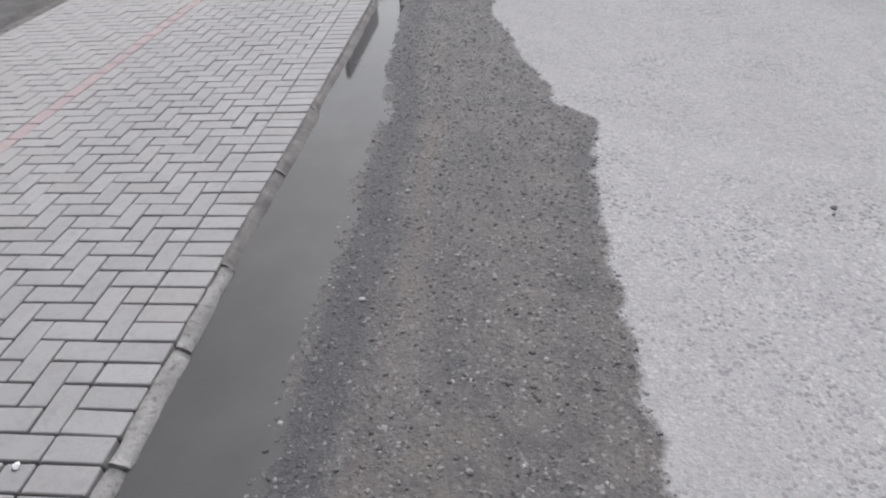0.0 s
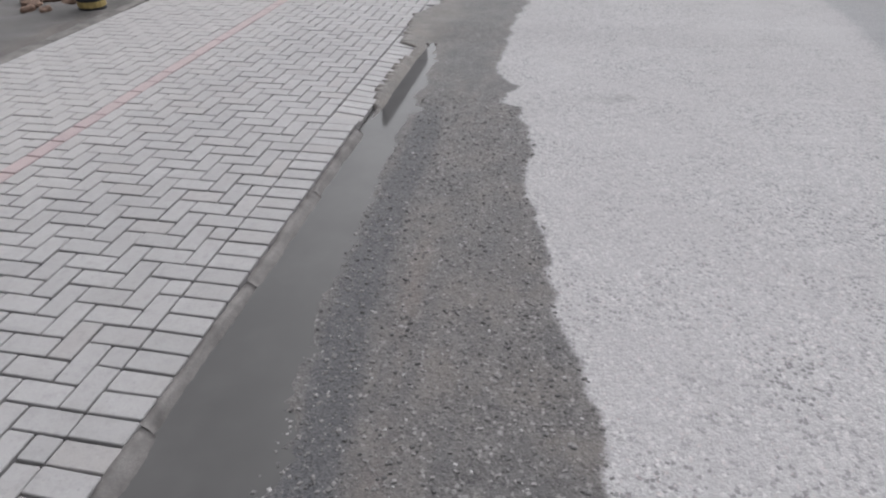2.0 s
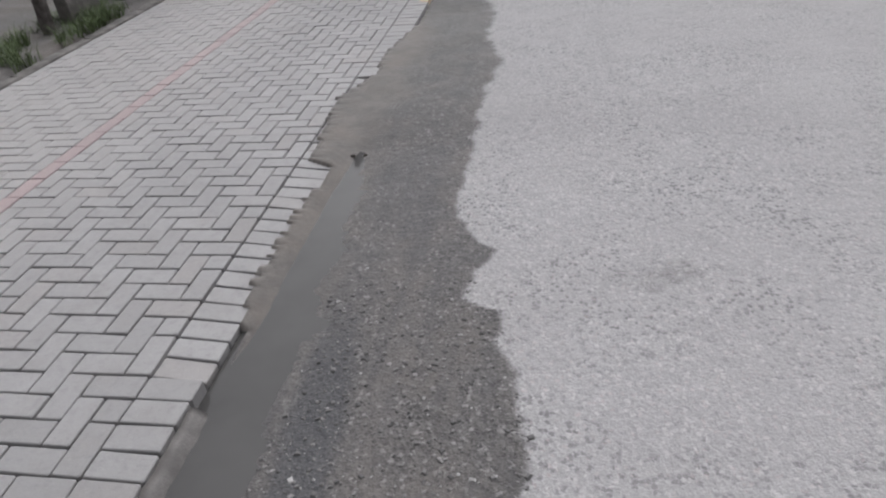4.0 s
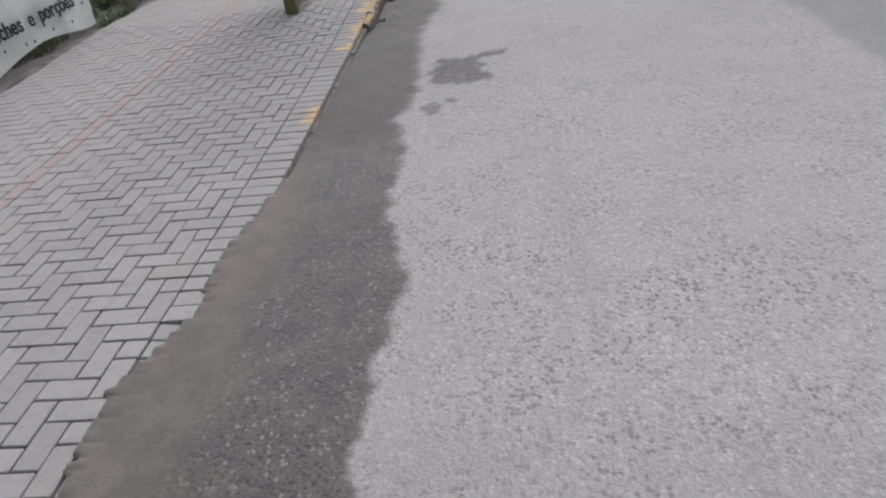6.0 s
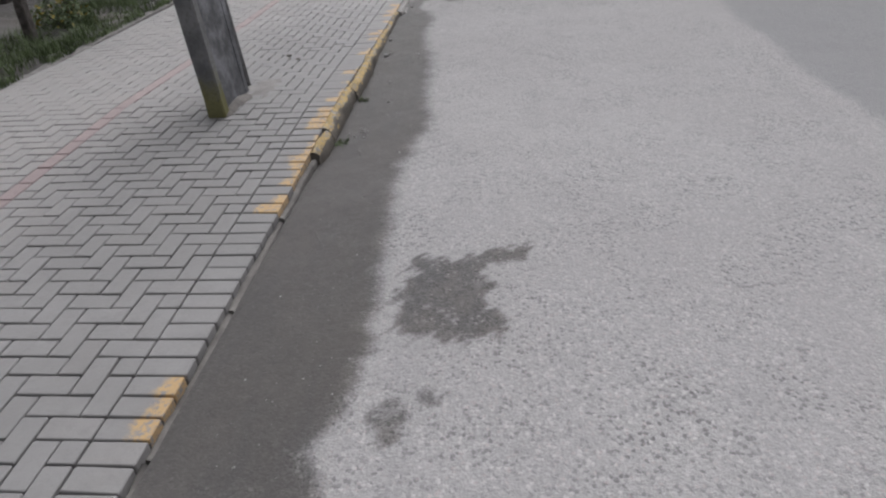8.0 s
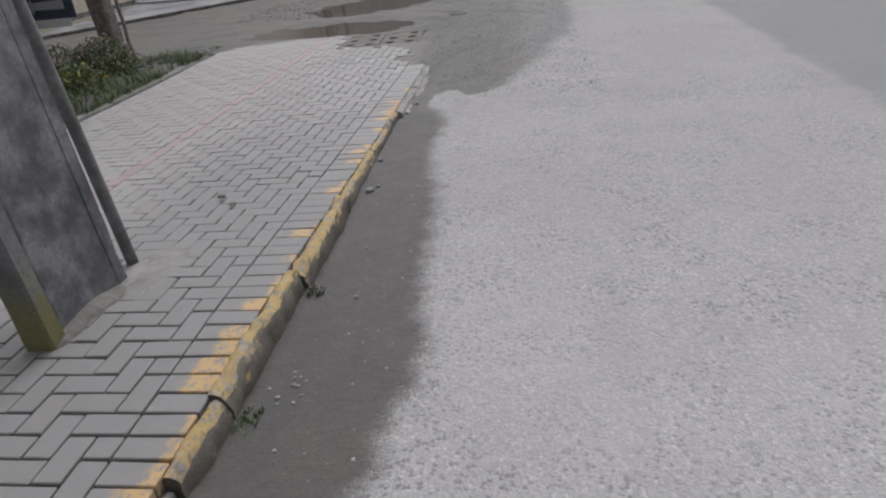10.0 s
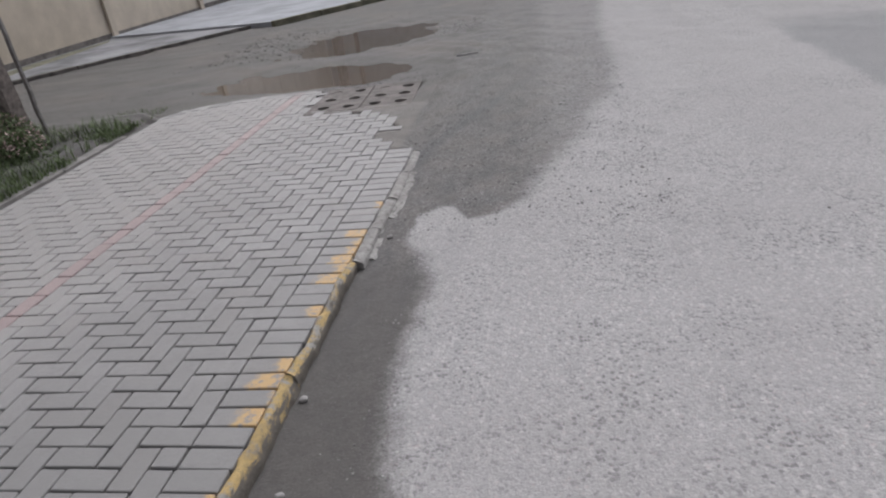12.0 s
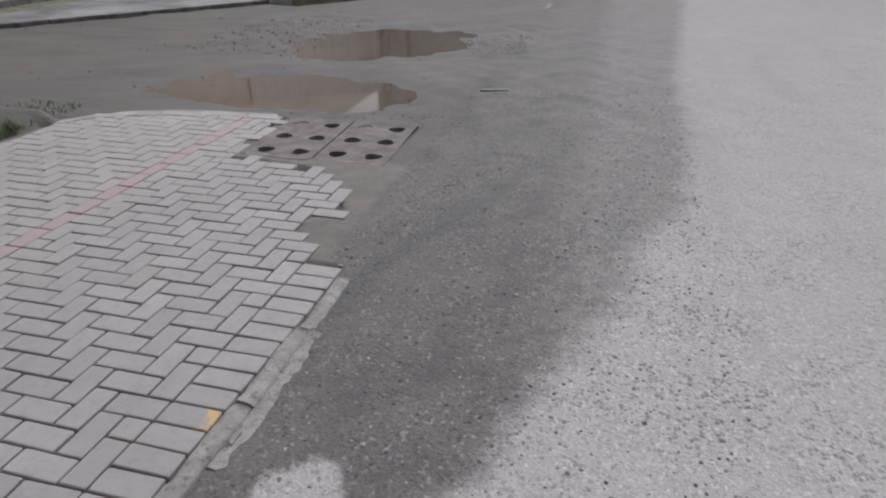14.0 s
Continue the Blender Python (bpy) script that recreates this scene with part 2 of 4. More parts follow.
def kerb_material(name, paint, worn=0.38):
    m = Nodes(name, 0.88, 0, 0.3)
    c = m.mix(m.ramp(m.noise(9, 6, 0.7), 0.3, 0.7), (0.31, 0.298, 0.29), (0.46, 0.447, 0.437))
    c = m.mix(m.ramp(m.noise(30, 5, 0.7), 0.5, 0.7, 0, 0.7), c, (0.13, 0.125, 0.11))
    if paint:
        # paint keeps to upward faces; sides are coloured dark for grime and shade alike
        up = m.tree.nodes.new("ShaderNodeSeparateXYZ")
        m.link(m.geo.outputs["True Normal"], up.inputs[0])
        tread = m.ramp(m.math("ADD", up.outputs[2], m.math("MULTIPLY", m.math("SUBTRACT", m.noise(24, 5, 0.7), 0.5), 0.9)), 0.45, 0.75)
        grime_shade = m.mix(m.noise(40, 5, 0.7), (0.12, 0.108, 0.096), (0.27, 0.245, 0.215))
        c = m.mix(m.ramp(m.noise(14, 6, 0.7), worn, worn + 0.14, 0, 0.88), c, (0.62, 0.44, 0.18))
        c = m.mix(m.ramp(m.noise(38, 5, 0.7), 0.52, 0.68, 0, 0.55), c, (0.36, 0.28, 0.165))
        c = m.mix(m.ramp(m.noise(6.5, 6, 0.75), 0.5, 0.66, 0, 0.45), c, (0.27, 0.225, 0.165))
        c = m.mix(tread, grime_shade, c)
    c = m.mix(m.ramp(m.noise(85, 4, 0.7), 0.55, 0.7, 0, 0.5), c, (0.15, 0.143, 0.13))
    return m.done(c, m.noise(70, 6, 0.75), 0.9, 0.012)


def water_material(name, color):
    m = Nodes(name, 0.04, 0, 0.5)
    m.bsdf.inputs["IOR"].default_value = 1.4
    c = m.mix(m.ramp(m.noise(1.3, 4), 0.35, 0.7), color, tuple(x * 1.35 for x in color))
    return m.done(c, m.noise(6, 2), 0.02, 0.004)


ROAD = ground_material()
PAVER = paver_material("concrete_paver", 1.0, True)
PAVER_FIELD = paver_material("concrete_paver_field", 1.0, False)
PAVER_RED = paver_material("red_paver", 1.0, True, (0.375, 0.3, 0.302))
PAVER_PAINT = paver_material("painted_paver", 1.0, True, paint=True)
KERB = kerb_material("kerb_concrete", False)
KERB_DAMP = simple("damp_kerb_concrete", (0.175, 0.165, 0.16), 0.8, var=0.35, scale=8)
KERB_YELLOW = kerb_material("kerb_yellow_paint", True)
KERB_CHIPPED = kerb_material("kerb_chipped_paint", True, 0.43)
WATER = water_material("silty_water", (0.06, 0.058, 0.057))
WATER_BROWN = water_material("brown_water", (0.125, 0.1, 0.08))
def joint_material():
    m = Nodes("joint_sand", 0.95)
    sx = m.tree.nodes.new("ShaderNodeSeparateXYZ")
    m.link(m.geo.outputs["Position"], sx.inputs[0])
    fill = m.math("ADD", sx.outputs[0], m.math("MULTIPLY", m.math("SUBTRACT", m.noise(2.2, 5, 0.65), 0.5), 1.6))
    fill = m.math("ADD", fill, m.ramp(sx.outputs[1], 14.5, 17.0, 0.0, 1.5))
    c = m.mix(m.ramp(fill, -1.9, -0.8, 0.88, 0.0), (0.1, 0.093, 0.09), (0.295, 0.283, 0.277))
    return m.done(c, m.noise(200, 3), 0.4)


JOINT = joint_material()
CONCRETE = simple("pole_concrete", (0.178, 0.181, 0.195), 0.9, var=0.5, scale=7, fine=55, strength=0.7)
CONCRETE_PALE = simple("pale_concrete", (0.42, 0.415, 0.415), 0.9, var=0.3, scale=1.6)
CONCRETE_MOTTLED = simple("mottled_concrete", (0.265, 0.265, 0.28), 0.9, var=0.45, scale=1.1)
CONCRETE_BLUE = simple("bluish_concrete", (0.4, 0.415, 0.45), 0.9, var=0.2, scale=1.2)
CONCRETE_DARK = simple("damp_concrete", (0.22, 0.205, 0.195), 0.9, var=0.35, scale=7)
EDGING = simple("edging_concrete", (0.18, 0.17, 0.162), 0.9, var=0.4, scale=6)
SLAB = simple("drain_concrete", (0.2, 0.182, 0.175), 0.9, var=0.3, scale=9)
MOSS_KERB = simple("mossy_kerb", (0.22, 0.215, 0.16), 0.9, var=0.4, scale=3)
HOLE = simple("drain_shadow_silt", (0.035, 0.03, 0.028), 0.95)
def stone_material():
    m = Nodes("loose_stone", 0.8, 0, 0.4)
    r = m.island()
    c = m.mix(m.ramp(r, 0.0, 0.9), (0.11, 0.106, 0.107), (0.28, 0.268, 0.265))
    c = m.mix(m.ramp(r, 0.93, 1.0), c, (0.45, 0.438, 0.433))
    return m.done(c, m.noise(300, 3), 0.3)


SILT = simple("dry_silt", (0.3, 0.288, 0.28), 0.95, var=0.2, scale=9)
STONE = stone_material()
STONE_DARK = simple("dark_stone", (0.19, 0.185, 0.185), 0.8, var=0.3)
PEBBLE_W = simple("white_pebble", (0.42, 0.41, 0.405), 0.7, var=0.2)
WOOD = simple("weathered_wood", (0.2, 0.175, 0.165), 0.9, var=0.4, scale=18)
WOOD_GREY = simple("grey_pipe", (0.2, 0.2, 0.205), 0.9, var=0.3, scale=12)
def mossy_material():
    m = Nodes("mossy_concrete", 0.9)
    c = m.mix(m.ramp(m.noise(6, 6), 0.3, 0.7), (0.13, 0.132, 0.14), (0.24, 0.24, 0.245))
    sx = m.tree.nodes.new("ShaderNodeSeparateXYZ")
    m.link(m.geo.outputs["Position"], sx.inputs[0])
    low = m.math("ADD", sx.outputs[2], m.math("MULTIPLY", m.noise(8, 5, 0.7), 0.5))
    c = m.mix(m.ramp(low, 0.36, 0.62, 0.85, 0.0), c, (0.2, 0.19, 0.07))
    c = m.mix(m.ramp(m.noise(45, 4), 0.5, 0.7, 0, 0.4), c, (0.09, 0.095, 0.06))
    return m.done(c, m.noise(70, 5), 0.6)


MOSSY = mossy_material()
WOOD_DARK = simple("damp_wood", (0.12, 0.106, 0.1), 0.9, var=0.4, scale=18)
WHITE = simple("banner_white", (0.82, 0.84, 0.86), 0.6, var=0.06, scale=4)
RED_PAINT = simple("red_lettering", (0.55, 0.05, 0.07), 0.6, var=0.1)
BLACK = simple("black_lettering", (0.03, 0.03, 0.035), 0.6, var=0.1)
SLATE = simple("sign_slate_blue", (0.07, 0.088, 0.12), 0.6, var=0.2)
CHALK = simple("sign_white_lettering", (0.85, 0.85, 0.86), 0.7, var=0.08)
YELLOW = simple("post_yellow", (0.50, 0.38, 0.15), 0.7, var=0.25)
GREEN_TARP = simple("green_plastic", (0.05, 0.30, 0.23), 0.35, var=0.2)
BEIGE = simple("beige_render", (0.66, 0.585, 0.49), 0.9, var=0.1, scale=2)
CREAM = simple("off_white_panel", (0.66, 0.645, 0.62), 0.6, var=0.1, scale=3)
GATE_BLUE = simple("gate_blue_paint", (0.46, 0.5, 0.55), 0.5, var=0.12, scale=3)
METAL = simple("galvanised_post", (0.30, 0.29, 0.29), 0.5, 0.6, var=0.3)
GRASS = simple("grass_blades", (0.15, 0.2, 0.095), 0.7, var=0.5, scale=9)
LEAF = simple("shrub_leaves", (0.165, 0.215, 0.11), 0.6, var=0.5, scale=12)
PETAL = simple("pale_pink_petals", (0.62, 0.46, 0.44), 0.6, var=0.3, scale=30)
YLEAF = simple("yellowing_leaves", (0.32, 0.26, 0.05), 0.6, var=0.4, scale=12)
RUBBLE = simple("broken_masonry", (0.22, 0.15, 0.115), 0.95, var=0.5, scale=14)
BOARD_GREY = simple("hoarding_grey", (0.5, 0.5, 0.52), 0.7, var=0.12, scale=2)


# ---- mesh helpers ----
def part(name, bm, material, parent=None, label=""):
    me = bpy.data.meshes.new(name)
    if isinstance(bm, tuple):
        me.from_pydata(*bm)
    else:
        bm.to_mesh(me)
        bm.free()
    me.materials.append(material)
    ob = new(name, me)
    ob.parent = parent
    return tagged(ob, label)


def thing(name, at, label, category, group="", kind="", turn=0.0):
    ob = new(name)
    ob.empty_display_size = 0.1
    ob.matrix_world = pose(*at, 0, 0, turn)
    return tagged(ob, label, category, group, kind)


def box(bm, lo, hi, bevel=0.0, jitter=0.0, cuts=0, seed=1):
    """A box from corner to corner, with rounded edges and, if wanted, an uneven surface."""
    r = bmesh.ops.create_cube(bm, size=1.0)
    vs = r["verts"]
    c = [(a + b) / 2 for a, b in zip(lo, hi)]
    s = [b - a for a, b in zip(lo, hi)]
    for v in vs:
        v.co = Vector([c[k] + v.co[k] * s[k] for k in range(3)])
    es = list({e for v in vs for e in v.link_edges})
    if cuts:
        g = bmesh.ops.subdivide_edges(bm, edges=es, cuts=cuts, use_grid_fill=True)
        vs = list({v for f_ in bm.faces for v in f_.verts}) if len(bm.verts) else vs
    elif bevel:
        bmesh.ops.bevel(bm, geom=es, offset=bevel, segments=2, affect="EDGES", profile=0.6)
    if jitter:
        for v in bm.verts:
            n = noise.noise_vector(v.co * 9 + Vector((seed, seed * 2, 0)))
            v.co += n * jitter
    return bm


def prism(profile, y0, y1, n=1, wob=0.0, seed=0.0):
    """A closed x-z profile drawn out along y, wobbling by noise, with capped ends."""
    verts, faces = [], []
    k = len(profile)
    for i in range(n + 1):
        y = y0 + (y1 - y0) * i / n
        end = min(i, n - i) / max(1, n)
        for q, (x, z) in enumerate(profile):
            d = noise.noise_vector(Vector((x * 8, y * 5 + seed, z * 8))) * wob
            d2 = noise.noise_vector(Vector((x * 30, y * 22 + seed, z * 30))) * wob * 0.7
            sh = 0.006 if i in (0, n) else 0.0
            verts.append((x + d.x + d2.x - sh * 0.6 * (1 if x > 0.24 else 0), y, z + (d.z + d2.z) * (1 if z > -0.2 else 0) - sh * (1 if z > -0.02 else 0)))
    for i in range(n):
        for q in range(k):
            a, b = i * k + q, i * k + (q + 1) % k
            faces.append((a, b, b + k, a + k))
    faces.append(tuple(range(k)))
    faces.append(tuple(n * k + q for q in reversed(range(k))))
    return verts, [], faces


def blob(bm, at, size, seed, squash=0.7, sub=1):
    r = bmesh.ops.create_icosphere(bm, subdivisions=sub, radius=size)
    for v in r["verts"]:
        n = noise.noise(v.co / size * 1.1 + Vector((seed * 3.7, seed, seed * 1.3)))
        v.co = v.co * (1 + 0.45 * n)
        v.co.z *= squash
        v.co += Vector(at)
    return bm


# ---- the lie of the land ----
U = 0.104  # one paver module, joint included


def along(table, y):
    ys, vs = zip(*table)
    return np.interp(y, ys, vs)


GUTTER = ((-9, -0.045), (4.9, -0.045), (5.7, 0.006), (8.4, 0.006), (9.3, -0.03), (11.416, -0.06), (12.016, -0.09), (13.916, -0.11),
          (15.016, -0.09), (16.016, -0.085), (16.4, -0.062), (16.7, -0.056), (17.1, -0.056), (17.7, -0.045), (18.816, -0.02), (20.016, -0.03), (26.416, -0.03))
WET = ((-9, 1.9), (-0.2, 1.86), (0.3, 1.84), (1.2, 1.83), (1.7, 1.87), (2.05, 1.93), (2.25, 1.72), (2.6, 1.67), (3.15, 1.5), (3.7, 1.42),
       (4.16, 1.28), (4.6, 1.31), (5.2, 1.16), (5.27, 1.04), (5.6, 1.12), (5.86, 0.93), (7.4, 0.95), (7.8, 1.03), (8.2, 0.92), (8.6, 0.86),
       (9.25, 0.88), (9.65, 0.76), (10.0, 0.87), (10.7, 0.84), (11.916, 0.77), (12.716, 0.9))
WET_2 = ((12.716, 0.9), (13.416, 0.8), (14.466, 0.8), (15.116, 0.66), (15.916, 0.72), (16.316, 0.5), (16.46, 0.5), (16.6, 0.98), (16.75, 1.1), (17.416, 1.4), (17.916, 1.62),
         (18.416, 1.66), (19.016, 1.95), (20.216, 2.05), (22.416, 2.1), (25.916, 2.4), (32.416, 2.9), (60.416, 4.0))
PUDDLE_EDGE = ((-9, 0.72), (0, 0.68), (2.4, 0.66), (3.0, 0.59), (3.6, 0.55), (4.4, 0.5), (5.2, 0.46), (5.8, 0.44), (6.2, 0.41), (6.5, 0.36), (6.7, 0.28), (6.8, 0.2))
MUD_EDGE = ((4.9, 0.26), (5.3, 0.15), (5.99, 0.15), (6.25, 0.2), (6.36, 0.19), (6.42, 0.05), (7.31, -0.03), (7.76, 0.14), (8.08, 0.09), (8.49, 0.15), (9.0, 0.22), (9.6, 0.26))
WATER_Z = -0.052


def fuzz(x, y, s, seed=0.0):
    """Smooth pseudo-random field, vectorised, about -1 to 1."""
    return (np.sin(x * s * 1.7 + seed + 1.3 * np.sin(y * s * 0.9 + seed)) + np.sin(y * s * 2.1 + 2 * seed + 1.7 * np.sin(x * s * 1.3)) + np.sin((x + y) * s * 3.3 + seed * 3) * 0.6) / 2.6


def bump_(t):
    t = np.clip(t, 0, 1)
    return t * t * (3 - 2 * t)


def sidewalk_far(x):
    """How far the pavement reaches at the corner, by x."""
    return np.interp(x, (-3.0, -2.8, -2.55, -2.2, -1.8, -1.2, -1.19, -0.58, -0.4, -0.25, -0.1, 0.21, 0.22), (19.43, 19.75, 19.95, 20.08, 20.16, 20.2, 19.16, 19.14, 19.04, 18.9, 18.7, 17.92, 17.92))


def paved(x, y):
    ok = (x > -2.96) & (x < 0.215) & (y < sidewalk_far(x)) & (y > -7)
    notch = (y > 17.94) & (y < 18.44) & (x > -0.14 - 0.05 * np.sin(y * 9))
    return ok & ~notch & ~((x > 0.0) & (y > 17.92))


def land(x, y):
    """Height of the ground sheet, and its wetness, mud, earth and so on by name."""
    g = along(GUTTER, y)
    pe = along(PUDDLE_EDGE, y)
    z = g + 0.018 * np.clip(x - 0.5, 0, 4) - 0.006 * np.clip(x - 4.5, 0, 4)
    early = bump_((7.1 - y) / 0.55)
    pud = np.where(x > pe, WATER_Z + 0.05 * np.clip(x - pe, 0, 0.5) + 0.018 * np.clip(x - pe - 0.5, 0, 4), WATER_Z - 0.035 * np.clip((pe - x) / 0.32, 0, 1))
    pud = pud + 0.0016 * fuzz(x, y, 6, 2.0) + 0.0018 * fuzz(x, y, 31, 1.0) + 0.0016 * fuzz(x, y, 57, 5.0)
    z = z * (1 - early) + pud * early
    shore = bump_((y - 4.6) / 0.5) * bump_((7.5 - y) / 0.5) * np.clip((0.3 - x) / 0.1, 0, 1)
    z = z * (1 - shore) + (0.009 - 0.11 * np.clip(x, 0, 0.32)) * shore
    z = z + 0.003 * fuzz(x, y, 5, 4.0) + 0.0016 * fuzz(x, y, 17, 3.0)
    # silt washed over the border course
    me = np.where((y > 4.9) & (y < 9.6), along(MUD_EDGE, y) + 0.012 * fuzz(x, y, 31, 5.0), 0.22)
    # side street: hollows that hold water
    hollow = np.exp(-(((x + 1.6 + 0.1 * fuzz(x, y, 3, 1)) / 1.52) ** 2 + ((y - 21.1 + 0.06 * fuzz(x, y, 2.2, 4)) / 0.74) ** 2) ** 2)
    hollow2 = np.exp(-(((x + 1.62 + 0.16 * fuzz(x, y, 2, 1)) / 1.12) ** 2 + ((y - 23.75 - 0.35 * (x + 1.6)) / 1.2) ** 2) ** 2)
    z = z - 0.05 * hollow - 0.05 * hollow2 + (0.012 * fuzz(x, y, 3.3, 2.0) + 0.007 * fuzz(x, y, 8.1, 4.0)) * bump_((y - 20.3) / 0.3) * bump_((26.5 - y) / 1.0)
    under = (x < me - 0.005) & paved(x, y) | (x < 0.2) & (y < 17.8) & (x > -2.96) & (x < me - 0.005)
    drain = (x > -1.06) & (x < -0.05) & (y > 19.32) & (y < 20.2)
    # the joints of the border course show through the film of silt
    film = np.where((y > 4.9) & (y < 9.6) & (x < 0.2) & (x > me - 0.02), bump_((me + 0.1 - x) / 0.1), 0.0)
    joint = film * bump_(1 - np.abs(y / U - np.round(y / U)) * U / 0.014)
    z = np.where(under, -0.09, z - 0.008 * joint)
    z = np.where(drain, -0.17, z)
    left = x < -3.05
    z = np.where(left & (y < 19.6), 0.035 + 0.03 * fuzz(x, y, 2.2, 3.0) + 0.02 * fuzz(x, y, 7, 1.0), z)
    wx = np.where(y < 12.71, along(WET, y), along(WET_2, y)) + 0.03 * fuzz(x * 0, y, 9, 2.0) + 0.012 * fuzz(x * 0, y, 29, 6.0)
    wet = bump_((wx - x) / np.interp(y, (0, 6, 7.5, 10, 12, 16, 17), (0.09, 0.08, 0.13, 0.2, 0.32, 0.36, 0.42)) + 0.5)
    rag = 0.2 * fuzz(x, y, 13, 3.0) + 0.2 * fuzz(x, y, 31, 1.0) + 0.12 * fuzz(x, y, 67, 5.0)
    spot = np.minimum(((x - 1.15) / 0.22) ** 4 + ((y - 10.52) / 0.34) ** 4, ((x - 1.4) / 0.17) ** 2 + ((y - 10.84 - 0.25 * (x - 1.4)) / 0.1) ** 2)
    spot = np.minimum(spot, ((x - 1.34) / 0.11) ** 2 + ((y - 10.3) / 0.12) ** 2)
    spot2 = np.minimum(((x - 1.0) / 0.1) ** 2 + ((y - 9.78) / 0.13) ** 2, ((x - 1.14) / 0.09) ** 2 + ((y - 9.9) / 0.07) ** 2)
    spot3 = ((x - 1.8) / 0.32) ** 2 + ((y - 5.42 - 0.2 * (x - 1.8)) / 0.13) ** 2
    wet = np.maximum(wet, np.maximum(bump_((1.35 - spot - 2.2 * rag) * 0.8) * 0.88, bump_((1.3 - spot2 - 2.0 * rag) * 0.7) * 0.68))
    wet = np.maximum(wet, bump_((1.4 - spot3 - 1.2 * rag) * 0.7) * 0.4)
    dry = ((x - 0.62) / 0.17) ** 2 + ((y - 16.48) / 0.3) ** 2 + 0.35 * fuzz(x, y, 9, 6.0)
    wet = wet * (1 - 0.95 * bump_((1.25 - dry) * 1.3))
    wet = wet * (1 - 0.4 * bump_((x - 0.75) / 0.7) * bump_((y - 16.7) / 0.5))  # the corner dries out towards the road
    wet = wet * (1 - 0.4 * bump_((x - 0.42) / 0.4) * bump_((y - 13.6) / 1.2) * bump_((16.6 - y) / 0.3))
    bank = ((0.86 * (x + 0.2) - 0.5 * (y - 27.8)) / 0.32) ** 2 + ((0.5 * (x + 0.2) + 0.86 * (y - 27.8)) / 1.4) ** 2 + 0.3 * fuzz(x, y, 4, 2.0)
    wet = wet * (1 - 0.8 * bump_((1.2 - bank) * 1.2))
    mud = bump_((0.66 + 0.08 * fuzz(x, y, 3, 2.0) - x) / 0.5) * bump_((y - 4.6) / 0.8) * bump_((9.8 - y) / 1.2)
    mud = np.maximum(mud, bump_((0.18 - x) / 0.1) * bump_((y - 17.6) / 0.2))
    earth = bump_((0.6 - x + 0.3 * fuzz(x, y, 2, 1.0)) / 0.7) * bump_((y - 19.0) / 0.7)
    earth = earth * (1 - 0.9 * bump_((1.2 - bank) * 1.2))
    earth = np.maximum(earth, np.where(left, 1.0, 0.0))
    soak = 0.85 * bump_((0.15 - np.abs(x - pe - 0.13 - 0.03 * fuzz(x * 0, y, 1.6, 3.0))) / 0.12) * bump_((5.6 - y) / 0.8)
    sludge = bump_((y - 8.6) / 1.4) * bump_((16.6 - y) / 1.0) * bump_((wx - 0.04 - x) / 0.22 + 0.5)
    soak = soak + 0.55 * bump_((0.16 - np.abs(x - 0.3 - 0.34 * (y - 17.6) - 0.05 * fuzz(x, y, 2, 1.0))) / 0.16) * bump_((y - 16.9) / 0.4) * bump_((19.9 - y) / 0.8)
    rust = bump_((0.13 - np.abs(x - pe - 0.34 - 0.04 * fuzz(x * 0, y, 1.1, 6.0))) / 0.12) * bump_((4.4 - y) / 1.5) * (0.6 + 0.4 * fuzz(x * 0, y, 1.4, 8.0))
    # darker band along the right of the road, from about x = 3.8
    right_band = bump_((x - 3.8 + 0.05 * fuzz(x * 0, y, 1.7, 2.0) + 0.03 * fuzz(x, y, 7, 3.0)) / 0.3 + 0.5) * bump_((22.5 - y) / 2.5) * np.interp(y, (3, 9), (0.35, 1.0))
    return z, {"wet": wet, "mud": mud, "earth": earth, "soak": soak, "rust": rust, "right_band": right_band, "sludge": sludge, "joint": joint}


def steps(*runs):
    out = []
    for a, b, s in runs:
        out += list(np.linspace(a, b, max(1, round((b - a) / s)), endpoint=False))
    return np.array(out + [runs[-1][1]])


def build_ground():
    xs = steps((-160, -40, 30), (-40, -12, 4), (-12, -4, 0.4), (-4, -1.3, 0.12), (-1.3, 2.4, 0.03), (2.4, 5, 0.1), (5, 12, 1), (12, 160, 25))
    ys = steps((-160, -30, 26), (-30, -4, 3), (-4, -1, 0.15), (-1, 4.8, 0.032), (4.8, 9.7, 0.013), (9.7, 20.3, 0.032), (20.3, 28, 0.08), (28, 45, 1.5), (45, 200, 20))
    X, Y = np.meshgrid(xs, ys)
    z, layers = land(X.ravel(), Y.ravel())
    n, k = len(xs), len(ys)
    me = bpy.data.meshes.new("road")
    idx = np.arange(n * k).reshape(k, n)
    quads = np.stack([idx[:-1, :-1], idx[:-1, 1:], idx[1:, 1:], idx[1:, :-1]], -1).reshape(-1, 4)
    me.vertices.add(n * k)
    me.vertices.foreach_set("co", np.stack([X.ravel(), Y.ravel(), z], 1).astype(np.float32).ravel())
    me.loops.add(quads.size)
    me.loops.foreach_set("vertex_index", quads.ravel().astype(np.int32))
    me.polygons.add(len(quads))
    me.polygons.foreach_set("loop_start", np.arange(0, quads.size, 4, dtype=np.int32))
    me.polygons.foreach_set("use_smooth", np.ones(len(quads), dtype=bool))
    for name, v in layers.items():
        me.attributes.new(name, "FLOAT", "POINT").data.foreach_set("value", v.astype(np.float32))
    me.update(calc_edges=True)
    me.validate()
    me.materials.append(ROAD)
    return tagged(new("road", me), "pale worn chip-sealed road with a dark wet gutter", "road", kind="structure")


road = build_ground()


